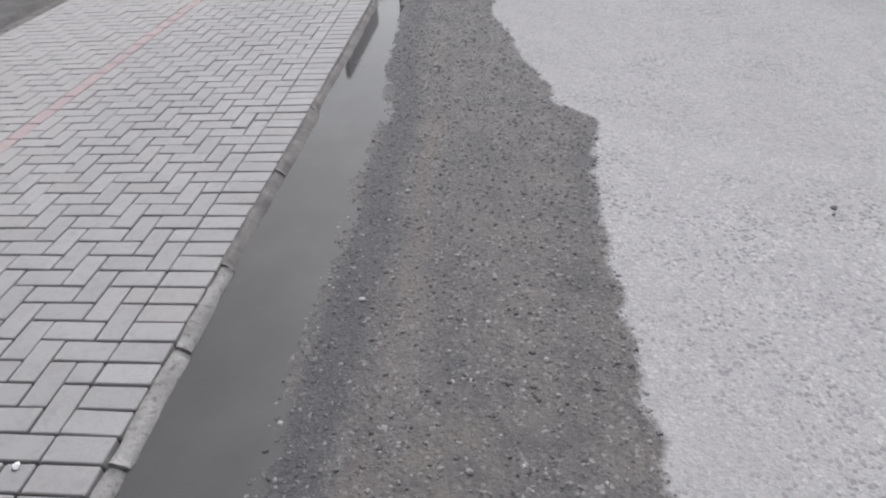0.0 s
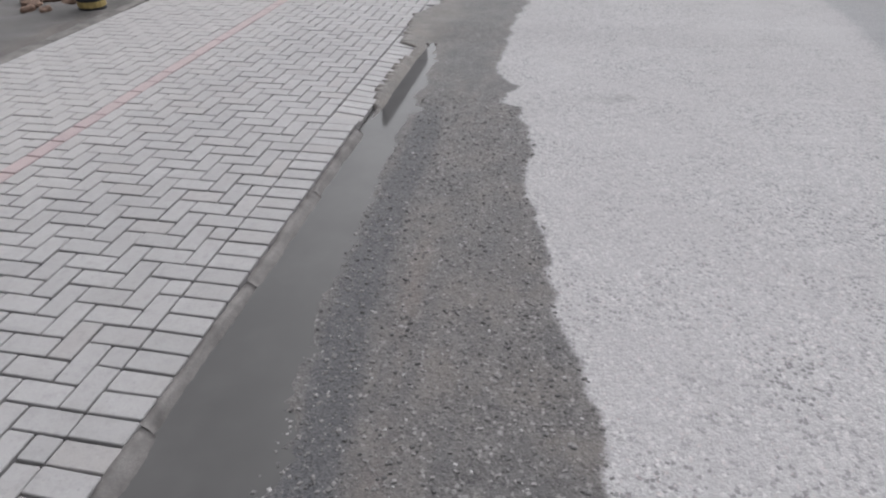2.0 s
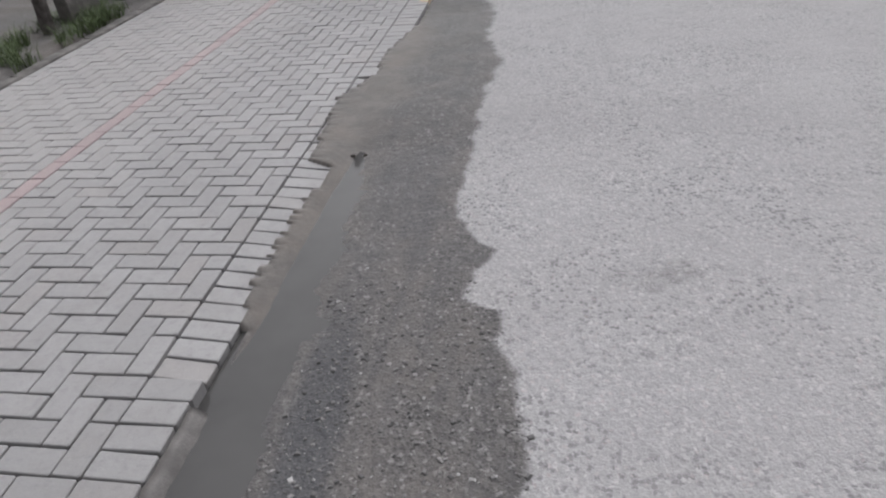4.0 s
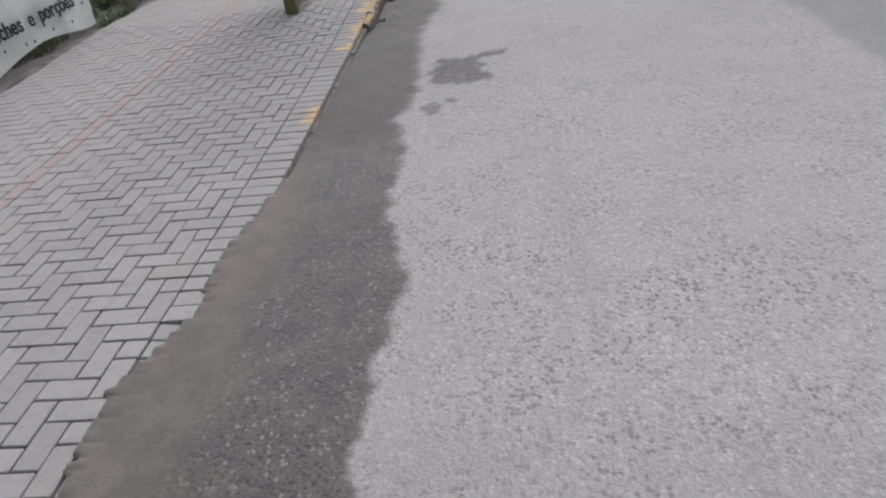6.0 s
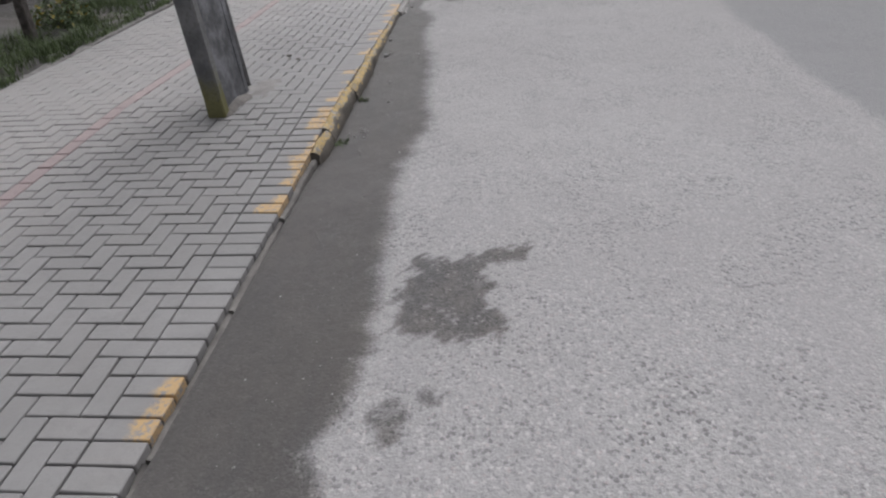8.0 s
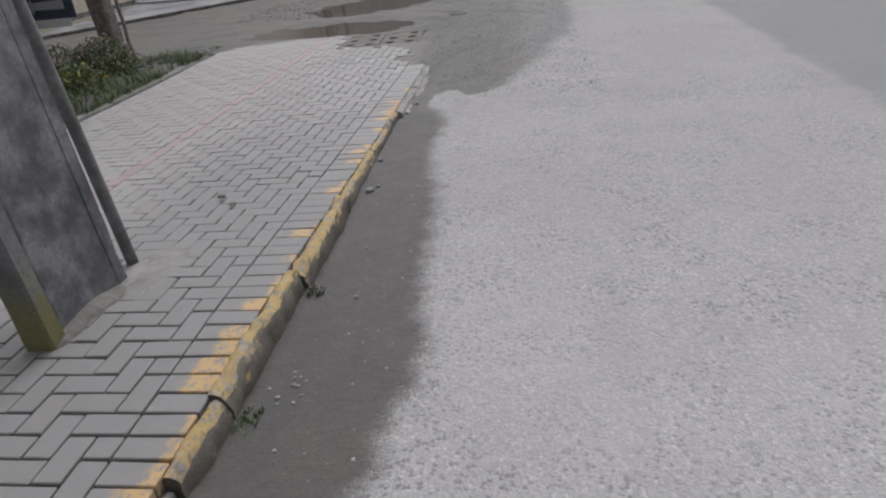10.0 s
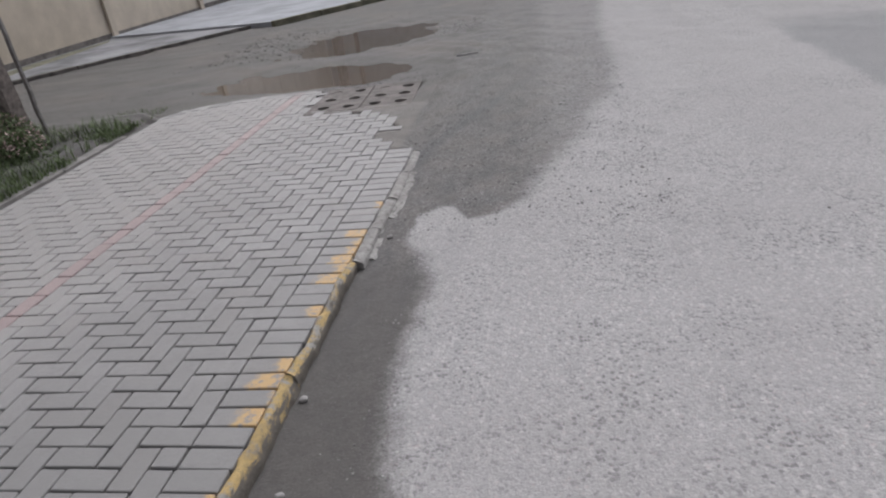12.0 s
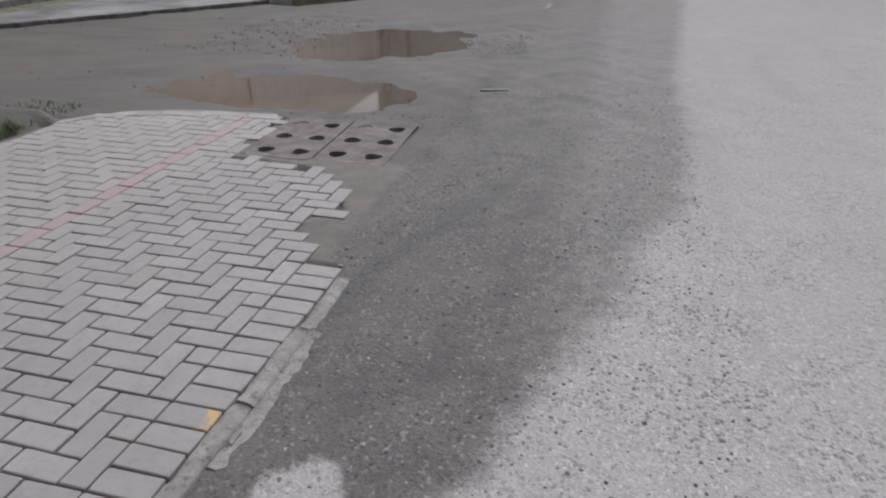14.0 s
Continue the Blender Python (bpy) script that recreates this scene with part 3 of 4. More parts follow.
def water_sheet(name, outline, z, mat, label):
    bm = bmesh.new()
    bm.faces.new([bm.verts.new((x, y, z)) for x, y in outline])
    return tagged(part(name, bm, mat), label, "puddle", kind="structure")


water_sheet("water", [(0.20, -6.0), (0.95, -6.0), (0.95, 3.0), (0.75, 5.4), (0.6, 6.4), (0.5, 6.9), (0.20, 6.9)], WATER_Z, WATER, "still grey silty water lying along the kerb")
ring = [(math.cos(a), math.sin(a)) for a in np.linspace(0, 2 * math.pi, 40, endpoint=False)]
water_sheet("water", [(-1.6 + 2.0 * c, 21.12 + 0.98 * s) for c, s in ring], -0.058, WATER_BROWN, "shallow brown puddle beside the corner drain")
water_sheet("water", [(-1.62 + 1.75 * c, 23.75 + 1.6 * s) for c, s in ring], -0.05, WATER_BROWN, "shallow brown puddle in the earthen side street")


# ---- pavement ----
pavement = thing("pavement", (0, 0, 0), "grey concrete block pavement laid in herringbone", "pavement", kind="structure")
def paver_template(lx, ly, ch=0.0035, h=0.06, wear=None):
    """Points and faces of one chamfered block with worn corners, centred, its top at z = 0."""
    a, b, k = lx / 2, ly / 2, 0.005
    ring = [(-a + k, -b), (a - k, -b), (a, -b + k), (a, b - k), (a - k, b), (-a + k, b), (-a, b - k), (-a, -b + k)]
    if wear:
        ring = [(x + wear.uniform(-0.0014, 0.0014), y + wear.uniform(-0.0014, 0.0014)) for x, y in ring]
    vs = [(x - math.copysign(ch, x), y - math.copysign(ch, y), 0.0) for x, y in ring]
    vs += [(x, y, -ch * 0.9) for x, y in ring] + [(x, y, -h) for x, y in ring]
    fs = [tuple(range(8))]
    for r in (0, 8):
        for q in range(8):
            fs.append((r + q, r + 8 + q, r + 8 + (q + 1) % 8, r + (q + 1) % 8))
    return vs, fs


SETTLE_Z = ((-1, -0.02), (2, -0.006), (4.5, 0.004), (7, -0.005), (9.5, -0.012), (11.416, -0.006), (12.916, 0.018), (14.416, -0.02), (15.916, -0.03), (17.416, -0.028), (18.916, -0.016))
SETTLE_X = ((-1, 0.018), (2, 0.013), (4.5, -0.003), (9.5, 0.0), (11.416, -0.005), (12.916, -0.026), (14.416, -0.018), (15.916, 0.002), (17.416, 0.035), (18.916, 0.046))
rng = random.Random(7)
GAP = 0.0082
SHAPES = {}


def paver_mesh(w, h, mat):
    key = (w, h, mat.name, rng.randrange(6))
    if key not in SHAPES:
        vs, fs = paver_template(w * U - GAP, h * U - GAP, wear=rng)
        me = bpy.data.meshes.new("paver")
        me.from_pydata(vs, [], fs)
        me.materials.append(mat)
        SHAPES[key] = me
    return SHAPES[key]


def jig():
    return rng.uniform(-0.0022, 0.0018), rng.uniform(-0.7, 0.7), rng.uniform(-0.7, 0.7), rng.uniform(-0.8, 0.8)


def lay(name, i, j, w, h, mat):
    """One block over the cells i to i+w, j to j+h, as a part of the pavement."""
    dz, rx, ry, rz = jig()
    ob = new(name, paver_mesh(w, h, mat))
    ob.parent = pavement
    y = (j + h / 2) * U
    ob.matrix_world = pose((i + w / 2) * U + rng.uniform(-1, 1) * 0.0012 + float(along(SETTLE_X, y)), y + rng.uniform(-1, 1) * 0.0012, dz + float(along(SETTLE_Z, y)), rx, ry, rz)
    return ob


def herringbone(c0, c1, j0, j1):
    """The blocks (i, j, w, h) of a 90-degree herringbone over columns c0 to c1, cut at its sides."""
    out = []
    for j in range(j0, j1):
        for c in range(c0 - 1, c1):
            s = (c + j) % 4
            if s == 3:
                a, b = max(c, c0), min(c + 2, c1)
                if b > a:
                    out.append((a, j, b - a, 1))
            elif s == 1 and c >= c0:
                out.append((c, j, 1, 2))
    return out


def is_paved(i, j, w, h):
    return bool(paved(np.array([(i + w / 2) * U]), np.array([(j + h / 2) * U]))[0])


J0, J1 = -26, 198
PAINTED = {93, 94, 95, 108, 109, 111, 112, 113, 114, 115, 116, 117, 119, 120, 121, 122, 124, 125, 126, 128, 131, 132, 137, 138, 142, 143, 144, 145, 149, 152, 153, 154, 155, 156, 157, 161}
for j in range(J0, 172):
    b = lay("border_paver", 0, j, 2, 1, PAVER_PAINT if j in PAINTED else PAVER)
    if 46 <= j <= 73:
        # course sunk towards the gutter
        b.matrix_world = pose(*(b.matrix_world.translation - Vector((0, 0, 0.017))), rng.uniform(-1, 1), rng.uniform(5, 7), rng.uniform(-1, 1))
near, rest = [], []
for b in herringbone(-14, 0, J0, J1) + herringbone(-28, -15, J0, J1):
    if is_paved(*b):
        (near if b[0] >= -4 and (0 <= b[1] < 30 or 60 <= b[1] < 82 or 146 <= b[1] < 176) else rest).append(b)
for b in near[:310]:
    lay("paver", *b, PAVER)
rest += near[310:]
for j in range(J0, J1, 2):
    if is_paved(-15, j, 1, 2):
        lay("red_paver", -15, j, 1, 2, PAVER_RED)
fv, ff = [], []
for i, j, w, h in rest:
    vs, fs = paver_template(w * U - GAP, h * U - GAP, wear=rng)
    dz, rx, ry, rz = jig()
    y = (j + h / 2) * U
    m = pose((i + w / 2) * U + float(along(SETTLE_X, y)), y, dz + float(along(SETTLE_Z, y)), rx, ry, rz)
    o = len(fv)
    fv += [tuple(m @ Vector(v)) for v in vs]
    ff += [tuple(o + q for q in f_) for f_ in fs]
tagged(part("paver_field", (fv, [], ff), PAVER_FIELD, pavement), kind="stuff")

bv, bf = [], []
for k, y in enumerate(np.arange(-2.7, 20.1, 0.1)):
    dz, dx = float(along(SETTLE_Z, y)), float(along(SETTLE_X, y))
    right = 0.2 if y < 17.8 else (-0.2 if y < 18.7 else (-0.62 if y < 19.1 else -1.25))
    x0 = -2.95 if y < 19.4 else -2.95 + (y - 19.4) * 0.7
    deep = 0.008 if y < 15.5 else 0.017
    sunk = -0.065 if 4.6 < y < 7.8 else dz - 0.022
    row_ = [(x0, -0.14), (x0, dz - deep), (-1.8, dz - deep), (-0.9, dz - 0.019), (right + dx, sunk), (right + dx, -0.14)]
    bv += [(min(px, right + dx), y, pz) for px, pz in row_]
    if k:
        o = 6 * (k - 1)
        bf += [(o + q, o + q + 1, o + q + 7, o + q + 6) for q in range(5)]
part("bedding", (bv, [], bf), JOINT, pavement, "dark sand filling the joints")

# edging along the planted strip
for k in range(22):
    y = -3.0 + k
    if y < 18.9:
        low = 0.0 if y < 12.5 else 0.012
        e = part("edging_stone", prism([(-3.06, -0.12), (-2.925, -0.12), (-2.925, -0.004 - low), (-2.94, 0.004 - low), (-3.03, 0.006 - low), (-3.06, -low)], y, y + 0.985, 6, 0.008, k * 3.1), EDGING if y < 12.5 else SILT)
        tagged(e, "damp grey concrete edging stone beside the pavement" if y < 12.5 else "pale dusty edging stone beside the planted strip", "edging stone", "edging stones", "structure")
for a0 in range(14):
    # curved edge of the corner
    x0, x1 = -2.9 + a0 * 0.125, -2.9 + (a0 + 1) * 0.125 - 0.008
    y0, y1 = float(sidewalk_far(x0)), float(sidewalk_far(x1))
    bm = bmesh.new()
    for z in (-0.12, 0.004):
        for x, y, d in ((x0, y0, -0.12), (x1, y1, -0.12), (x1, y1, 0.05), (x0, y0, 0.05)):
            bm.verts.new((x - d * 0.3, y + d, z - 0.018 - (0.01 if d > 0 else 0)))
    bm.verts.ensure_lookup_table()
    for f_ in ((3, 2, 1, 0), (4, 5, 6, 7), (0, 1, 5, 4), (1, 2, 6, 5), (2, 3, 7, 6), (3, 0, 4, 7)):
        bm.faces.new([bm.verts[q] for q in f_])
    tagged(part("edging_stone", bm, CONCRETE_PALE), "pale concrete edging of the rounded pavement corner", "edging stone", "corner edging stones", "structure")


# ---- kerb ----
def kerb(y0, y1, w, top, mat, label, x=0.207, seed=0, round_=0.5, wob=0.012):
    d = w * round_
    prof = [(x, -0.2), (x + w * 1.12, -0.2), (x + w * 1.06, top - d * 1.9), (x + w * 0.98, top - d * 1.15), (x + w * 0.86, top - d * 0.6), (x + w * 0.66, top - d * 0.24), (x + w * 0.4, top - d * 0.03), (x + w * 0.12, top), (x, top - 0.012)]
    dz, dx = float(along(SETTLE_Z, (y0 + y1) / 2)), float(along(SETTLE_X, (y0 + y1) / 2))
    prof = [(px + dx, pz + (dz if pz > -0.15 else 0)) for px, pz in prof]
    k = part("kerb_stone", prism(prof, y0, y1, max(4, round((y1 - y0) / 0.028)), wob, seed), mat)
    for p in k.data.polygons:
        p.use_smooth = len(p.vertices) == 4
    return tagged(k, label, "kerb stone", "kerb stones")


for k in range(7):
    y0 = -2.75 + k * 0.49
    kerb(y0, y0 + 0.474, 0.07 + 0.008 * math.sin(k * 1.7), -0.007, KERB, "rough grey concrete kerb stone standing in water", seed=k * 2.1, round_=0.5, wob=0.008)
for k in range(5):
    y0, w = 0.68 + k * 0.8, 0.06 + 0.012 * math.sin(k * 2.3)
    dx = float(along(SETTLE_X, y0 + 0.4))
    lip = part("kerb_stone", prism([(0.206 + dx, -0.2), (0.21 + w + dx, -0.2), (0.21 + w + dx, -0.07), (0.21 + w * 0.75 + dx, -0.05), (0.21 + w * 0.4 + dx, -0.03), (0.206 + dx, -0.012)], y0, y0 + 0.796, 28, 0.009, k * 3.7), KERB_DAMP)
    for p_ in lip.data.polygons:
        p_.use_smooth = len(p_.vertices) == 4
    tagged(lip, "low silted kerb stone slipping under the water", "kerb stone", "kerb stones")
for y0, y1 in ((8.55, 9.0), (9.02, 9.6), (9.62, 10.4), (10.42, 11.2), (11.22, 11.98)):
    kerb(y0, y1, 0.03, -0.034, EDGING, "low grey kerb stone half buried in silt", seed=y0, round_=0.25, wob=0.008)
YL = "thick rounded kerb stone with worn yellow paint"
for y0, y1, w, top in ((12.0, 12.34, 0.065, 0.004), (12.352, 13.25, 0.07, 0.006), (13.262, 14.17, 0.074, 0.005)):
    kerb(y0, y1, w, top, KERB_YELLOW, YL, seed=y0 * 3, round_=0.5, wob=0.02)
for y0, y1, w in ((14.182, 15.06, 0.056), (15.07, 16.05, 0.04)):
    kerb(y0, y1, w, 0.0, KERB_YELLOW if y0 < 15 else KERB_CHIPPED, "narrow kerb stone with chipped yellow paint", seed=y0, wob=0.014)
for y0, y1 in ((16.035, 16.446), (16.45, 16.906), (16.91, 17.386), (17.39, 17.82)):
    kerb(y0, y1, 0.068, -0.004, KERB, "bare grey kerb stone with broken edges", seed=y0 * 2, round_=0.14, wob=0.01)
kerb(16.62, 17.4, 0.072, -0.02, KERB, "flat pale concrete gutter strip along the kerb", x=0.266, seed=21.7, round_=0.1, wob=0.013)
kerb(16.12, 16.63, 0.045, -0.038, KERB, "crumbled grey concrete gutter strip along the kerb", x=0.266, seed=3.3, round_=0.14, wob=0.016)


# ---- corner drain ----
def drain_cover(x0, y0, nx, ny, cx, cy, r, turn, label, shut=()):
    t = thing("drain_cover", (x0, y0, -0.022), label, "drain cover", "drain covers", turn=turn)
    bm = bmesh.new()
    seg = 16
    for a in range(nx):
        for b in range(ny):
            ox, oy = a * cx + cx / 2, b * cy + cy / 2
            outer, top, low = [], [], []
            for q in range(seg):
                an = 2 * math.pi * q / seg
                c, s = math.cos(an), math.sin(an)
                f_ = 1 / max(abs(c), abs(s))
                outer.append(bm.verts.new((ox + c * f_ * cx / 2, oy + s * f_ * cy / 2, 0.0)))
                wv = 1 + 0.1 * math.sin(3 * an + a + 2 * b)
                top.append(bm.verts.new((ox + c * r * wv, oy + s * r * wv * 0.95, -0.004)))
                low.append(bm.verts.new((ox + c * r * wv * 0.9, oy + s * r * wv * 0.86, -0.012 if (a, b) in shut else -0.09)))
            for q in range(seg):
                p_ = (q + 1) % seg
                bm.faces.new((outer[q], outer[p_], top[p_], top[q]))
                bm.faces.new((top[q], top[p_], low[p_], low[q]))
            if (a, b) in shut:
                bm.faces.new(low)
    w, d = nx * cx, ny * cy
    ring_ = [bm.verts.new(v) for v in ((0, 0, 0.0), (w, 0, 0.0), (w, d, 0.0), (0, d, 0.0), (0, 0, -0.1), (w, 0, -0.1), (w, d, -0.1), (0, d, -0.1))]
    for q in range(4):
        p_ = (q + 1) % 4
        bm.faces.new((ring_[q], ring_[q + 4], ring_[p_ + 4], ring_[p_]))
    bmesh.ops.remove_doubles(bm, verts=bm.verts, dist=0.0005)
    bmesh.ops.recalc_face_normals(bm, faces=bm.faces)
    part("slab", bm, SLAB, t)
    # the darkness inside the holes is put into this bed's near-black colour
    bm = bmesh.new()
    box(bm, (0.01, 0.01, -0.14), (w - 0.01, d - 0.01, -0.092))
    part("shaded_silt_bed", bm, HOLE, t, "silt at the bottom of the holes, near black for their shade")
    return t


drain_cover(-1.085, 19.23, 2, 3, 0.264, 0.325, 0.062, 2.5, "mud-stained concrete drain cover with one hole silted up", {(0, 2)})
drain_cover(-0.545, 19.26, 2, 3, 0.262, 0.325, 0.064, 2.5, "mud-stained concrete drain cover with a half-filled hole", {(0, 2)})


# ---- utility pole ----
pole = thing("utility_pole", (-0.66, 12.98, -0.02), "dark weathered double-T concrete utility pole in the pavement", "utility pole")


def flange(name, y, wx, wy, mat, label="", x=0.0):
    n = 24
    verts, faces = [], []
    for k in range(n + 1):
        z = 9.0 * (k / n) ** 1.6
        s = 1 - 0.008 * z
        a, b, cy = wx / 2 * s, wy / 2 * s, y * s
        for px, py in ((-a, -b * 0.8), (-a * 0.8, -b), (a * 0.8, -b), (a, -b * 0.8), (a, b * 0.8), (a * 0.8, b), (-a * 0.8, b), (-a, b * 0.8)):
            d = noise.noise(Vector((px * 20, py * 20 + y * 9, z * 6))) * 0.004
            verts.append((px + x + d - 0.05 * z, cy + py + d, z))
    for k in range(n):
        for q in range(8):
            faces.append((k * 8 + q, k * 8 + (q + 1) % 8, k * 8 + 8 + (q + 1) % 8, k * 8 + 8 + q))
    faces += [tuple(reversed(range(8))), tuple(n * 8 + q for q in range(8))]
    return part(name, (verts, [], faces), mat, pole, label)


flange("flange", -0.31, 0.13, 0.085, MOSSY, "mossy concrete flange", 0.012)
flange("flange", 0.2, 0.11, 0.08, CONCRETE)
flange("web", -0.04, 0.105, 0.5, CONCRETE, "dark recessed web of the pole")
bm = bmesh.new()
blob(bm, (0.0, -0.06, 0.0), 0.24, 3.0, 0.35, 3)
for v in bm.verts:
    v.co.x *= 0.62
    v.co.y *= 1.15
part("footing", bm, CONCRETE_DARK, pole, "rough mortar collar at the foot")


def pipe(n=16, r=0.029, h=3.6):
    verts, faces = [], []
    for k in range(13):
        z = h * k / 12
        for q in range(n):
            a = 2 * math.pi * q / n
            d = r * (1 + 0.05 * noise.noise(Vector((q, z * 5, 2))))
            verts.append((d * math.cos(a) + 0.006 * math.sin(z * 2), d * math.sin(a), z))
    for k in range(12):
        for q in range(n):
            faces.append((k * n + q, k * n + (q + 1) % n, k * n + n + (q + 1) % n, k * n + n + q))
    faces += [tuple(reversed(range(n))), tuple(12 * n + q for q in range(n))]
    return verts, [], faces


conduit = part("conduit", pipe(), WOOD_GREY)
for p_ in conduit.data.polygons:
    p_.use_smooth = len(p_.vertices) == 4
conduit.matrix_world = pose(-0.675, 13.38, 0.0, 1.0, -4.0, 0)
tagged(conduit, "thin grey conduit pipe standing upright behind the pole", "pipe")


def silt_patch(cx, cy, rx, ry, h, seed, label):
    """A thin uneven skin of washed-in silt lying on the blocks."""
    verts, faces = [], []
    n, m_ = 48, 7
    for k in range(m_ + 1):
        t = k / m_
        for q in range(n):
            a = 2 * math.pi * q / n
            w = 0.75 + 0.35 * noise.noise(Vector((math.cos(a) * 1.7, math.sin(a) * 1.7, seed))) + 0.2 * noise.noise(Vector((math.cos(a) * 5, math.sin(a) * 5, seed)))
            x, y = cx + rx * t * w * math.cos(a), cy + ry * t * w * math.sin(a)
            z = h * (1 - t ** 2) + 0.003 * noise.noise(Vector((x * 14, y * 14, seed))) - 0.006 * t ** 3
            verts.append((x, y, z + float(along(SETTLE_Z, y))))
    for k in range(m_):
        for q in range(n):
            faces.append((k * n + q, k * n + n + q, k * n + n + (q + 1) % n, k * n + (q + 1) % n))
    ob = part("silt", (verts, [], faces), SILT)
    for p_ in ob.data.polygons:
        p_.use_smooth = True
    return tagged(ob, label, "silt", kind="stuff")


silt_patch(-0.52, 13.3, 0.26, 0.42, 0.004, 1.0, "thin grey silt on the pavers behind the pole")


# ---- planted strip, fence and signs ----
def post(name, at, h, w, mat, label, category, lean=(0, 0), group=""):
    bm = bmesh.new()
    n = 10
    rings = []
    for k in range(n + 1):
        z = h * k / n
        rings.append([bm.verts.new((q[0] * w + lean[0] * z + 0.012 * noise.noise(Vector((z * 4, at[1], 1))), q[1] * w + lean[1] * z + 0.012 * noise.noise(Vector((z * 4, at[1], 5))), z)) for q in ((-0.5, -0.4), (-0.4, -0.5), (0.4, -0.5), (0.5, -0.4), (0.5, 0.4), (0.4, 0.5), (-0.4, 0.5), (-0.5, 0.4))])
    for a, b in zip(rings, rings[1:]):
        for q in range(8):
            bm.faces.new((a[q], a[(q + 1) % 8], b[(q + 1) % 8], b[q]))
    bm.faces.new(rings[-1])
    bm.faces.new(list(reversed(rings[0])))
    ob = part(name, bm, mat)
    ob.location = at
    return tagged(ob, label, category, group)


for yy, xx, h in ((9.2, -3.5, 1.3), (10.35, -3.32, 1.3), (12.0, -3.3, 1.3), (13.45, -3.32, 1.3), (14.9, -3.5, 1.5), (15.9, -3.6, 1.4), (17.0, -3.8, 1.4)):
    post("fence_post", (xx, yy, -0.05), h, 0.1, WOOD_DARK, "rough dark wooden fence post in the planted strip", "fence post", (0.03 * math.sin(yy * 3), 0.03), "fence posts")


def sheet(name, x, y0, y1, z0, z1, mat, parent, wave=0.02, seed=0.0, n=26, m=10):
    """A hung cloth along y, with thickness and folds."""
    verts, faces = [], []
    for side in (0, 1):
        for a in range(n + 1):
            for b in range(m + 1):
                y, z = y0 + (y1 - y0) * a / n, z0 + (z1 - z0) * b / m
                w = wave * (noise.noise(Vector((y * 2.2 + seed, z * 3, 0))) + 0.5 * noise.noise(Vector((y * 7 + seed, z * 5, 3))))
                sag = 0.05 * math.sin(a / n * 9 + seed) * (1 - b / m)
                verts.append((x + w + side * 0.004, y, z + sag))
    k = (n + 1) * (m + 1)
    for a in range(n):
        for b in range(m):
            q = a * (m + 1) + b
            faces.append((q, q + 1, q + m + 2, q + m + 1))
            faces.append((k + q, k + q + m + 1, k + q + m + 2, k + q + 1))
    return part(name, (verts, [], faces), mat, parent)


def marks(parent, x, y0, z0, mat, cells, size, seed):
    """Unreadable lettering as plain bars."""
    r = random.Random(seed)
    for c in range(cells):
        bm = bmesh.new()
        h, w = size * r.uniform(0.7, 1.2), size * r.uniform(0.3, 0.6)
        box(bm, (x, y0 + c * size * 0.95, z0 + r.uniform(0, 0.03)), (x + 0.006, y0 + c * size * 0.95 + w, z0 + h), 0.002)
        part("lettering", bm, mat, parent)


def words(text, x, z, size, parent, mat, step=0.66, plane=None):
    """Each letter a part of its own, centred on x."""
    w = size * step
    for k, ch in enumerate(text):
        if ch == " ":
            continue
        cu = bpy.data.curves.new("lettering", "FONT")
        cu.body, cu.size, cu.extrude, cu.align_x, cu.offset = ch, size, 0.002, "CENTER", size * 0.02
        tmp = new("tmp", cu)
        me = bpy.data.meshes.new_from_object(tmp.evaluated_get(bpy.context.evaluated_depsgraph_get()))
        bpy.data.objects.remove(tmp)
        bpy.data.curves.remove(cu)
        me.materials.clear()
        me.materials.append(mat)
        ob = new("letter", me)
        ob.parent = parent
        s = x + (k - (len(text) - 1) / 2) * w
        ob.matrix_local = pose(s, -0.004, z, 90, 0, 0) if plane is None else pose(plane, s, z, 90, 0, 90)


ban = thing("banner", (-3.2, 10.4, 0), "white cloth banner with black hand lettering tied to fence posts", "banner")
ban.matrix_world = Matrix.Identity(4)
ban_cloth = sheet("cloth", -3.04, 10.14, 13.06, 0.1, 1.05, WHITE, ban, 0.03, 2.0)
words("Chopp. Lanches e porções", 11.62, 0.33, 0.2, ban_cloth, BLACK, 0.465, -3.008)
for y_, z_ in ((10.3, 0.16), (10.62, 0.14), (11.3, 0.2), (11.62, 0.17), (11.75, 0.16), (12.1, 0.18), (12.45, 0.16), (12.75, 0.28), (10.22, 0.42)):
    bm = bmesh.new()
    box(bm, (-3.008, y_ + 0.1, z_ + 0.03), (-3.003, y_ + 0.12, z_ + 0.058), 0.002)
    part("dot", bm, BLACK, ban_cloth)
red = thing("banner", (0, 0, 0), "white banner with a red border on a grey base", "banner")
red_cloth = sheet("cloth", -3.42, 9.35, 9.95, 0.36, 1.1, WHITE, red, 0.01, 5.0)
bm = bmesh.new()
box(bm, (-3.5, 9.4, -0.08), (-3.36, 9.9, 0.37), 0.01)
part("base", bm, CONCRETE_DARK, red, "grey concrete base")
marks(red_cloth, -3.405, 9.45, 0.5, RED_PAINT, 4, 0.11, 2)
red2 = thing("banner", (0, 0, 0), "white placard with red lettering", "banner")
red2_cloth = sheet("cloth", -3.5, 16.1, 16.74, 0.36, 1.1, WHITE, red2, 0.008, 3.0)
marks(red2_cloth, -3.488, 16.15, 0.4, RED_PAINT, 4, 0.1, 12)
words("H", 16.62, 0.84, 0.22, red2_cloth, BLACK, 0.6, -3.488)
words("oo", 16.58, 0.6, 0.22, red2_cloth, BLACK, 0.6, -3.488)
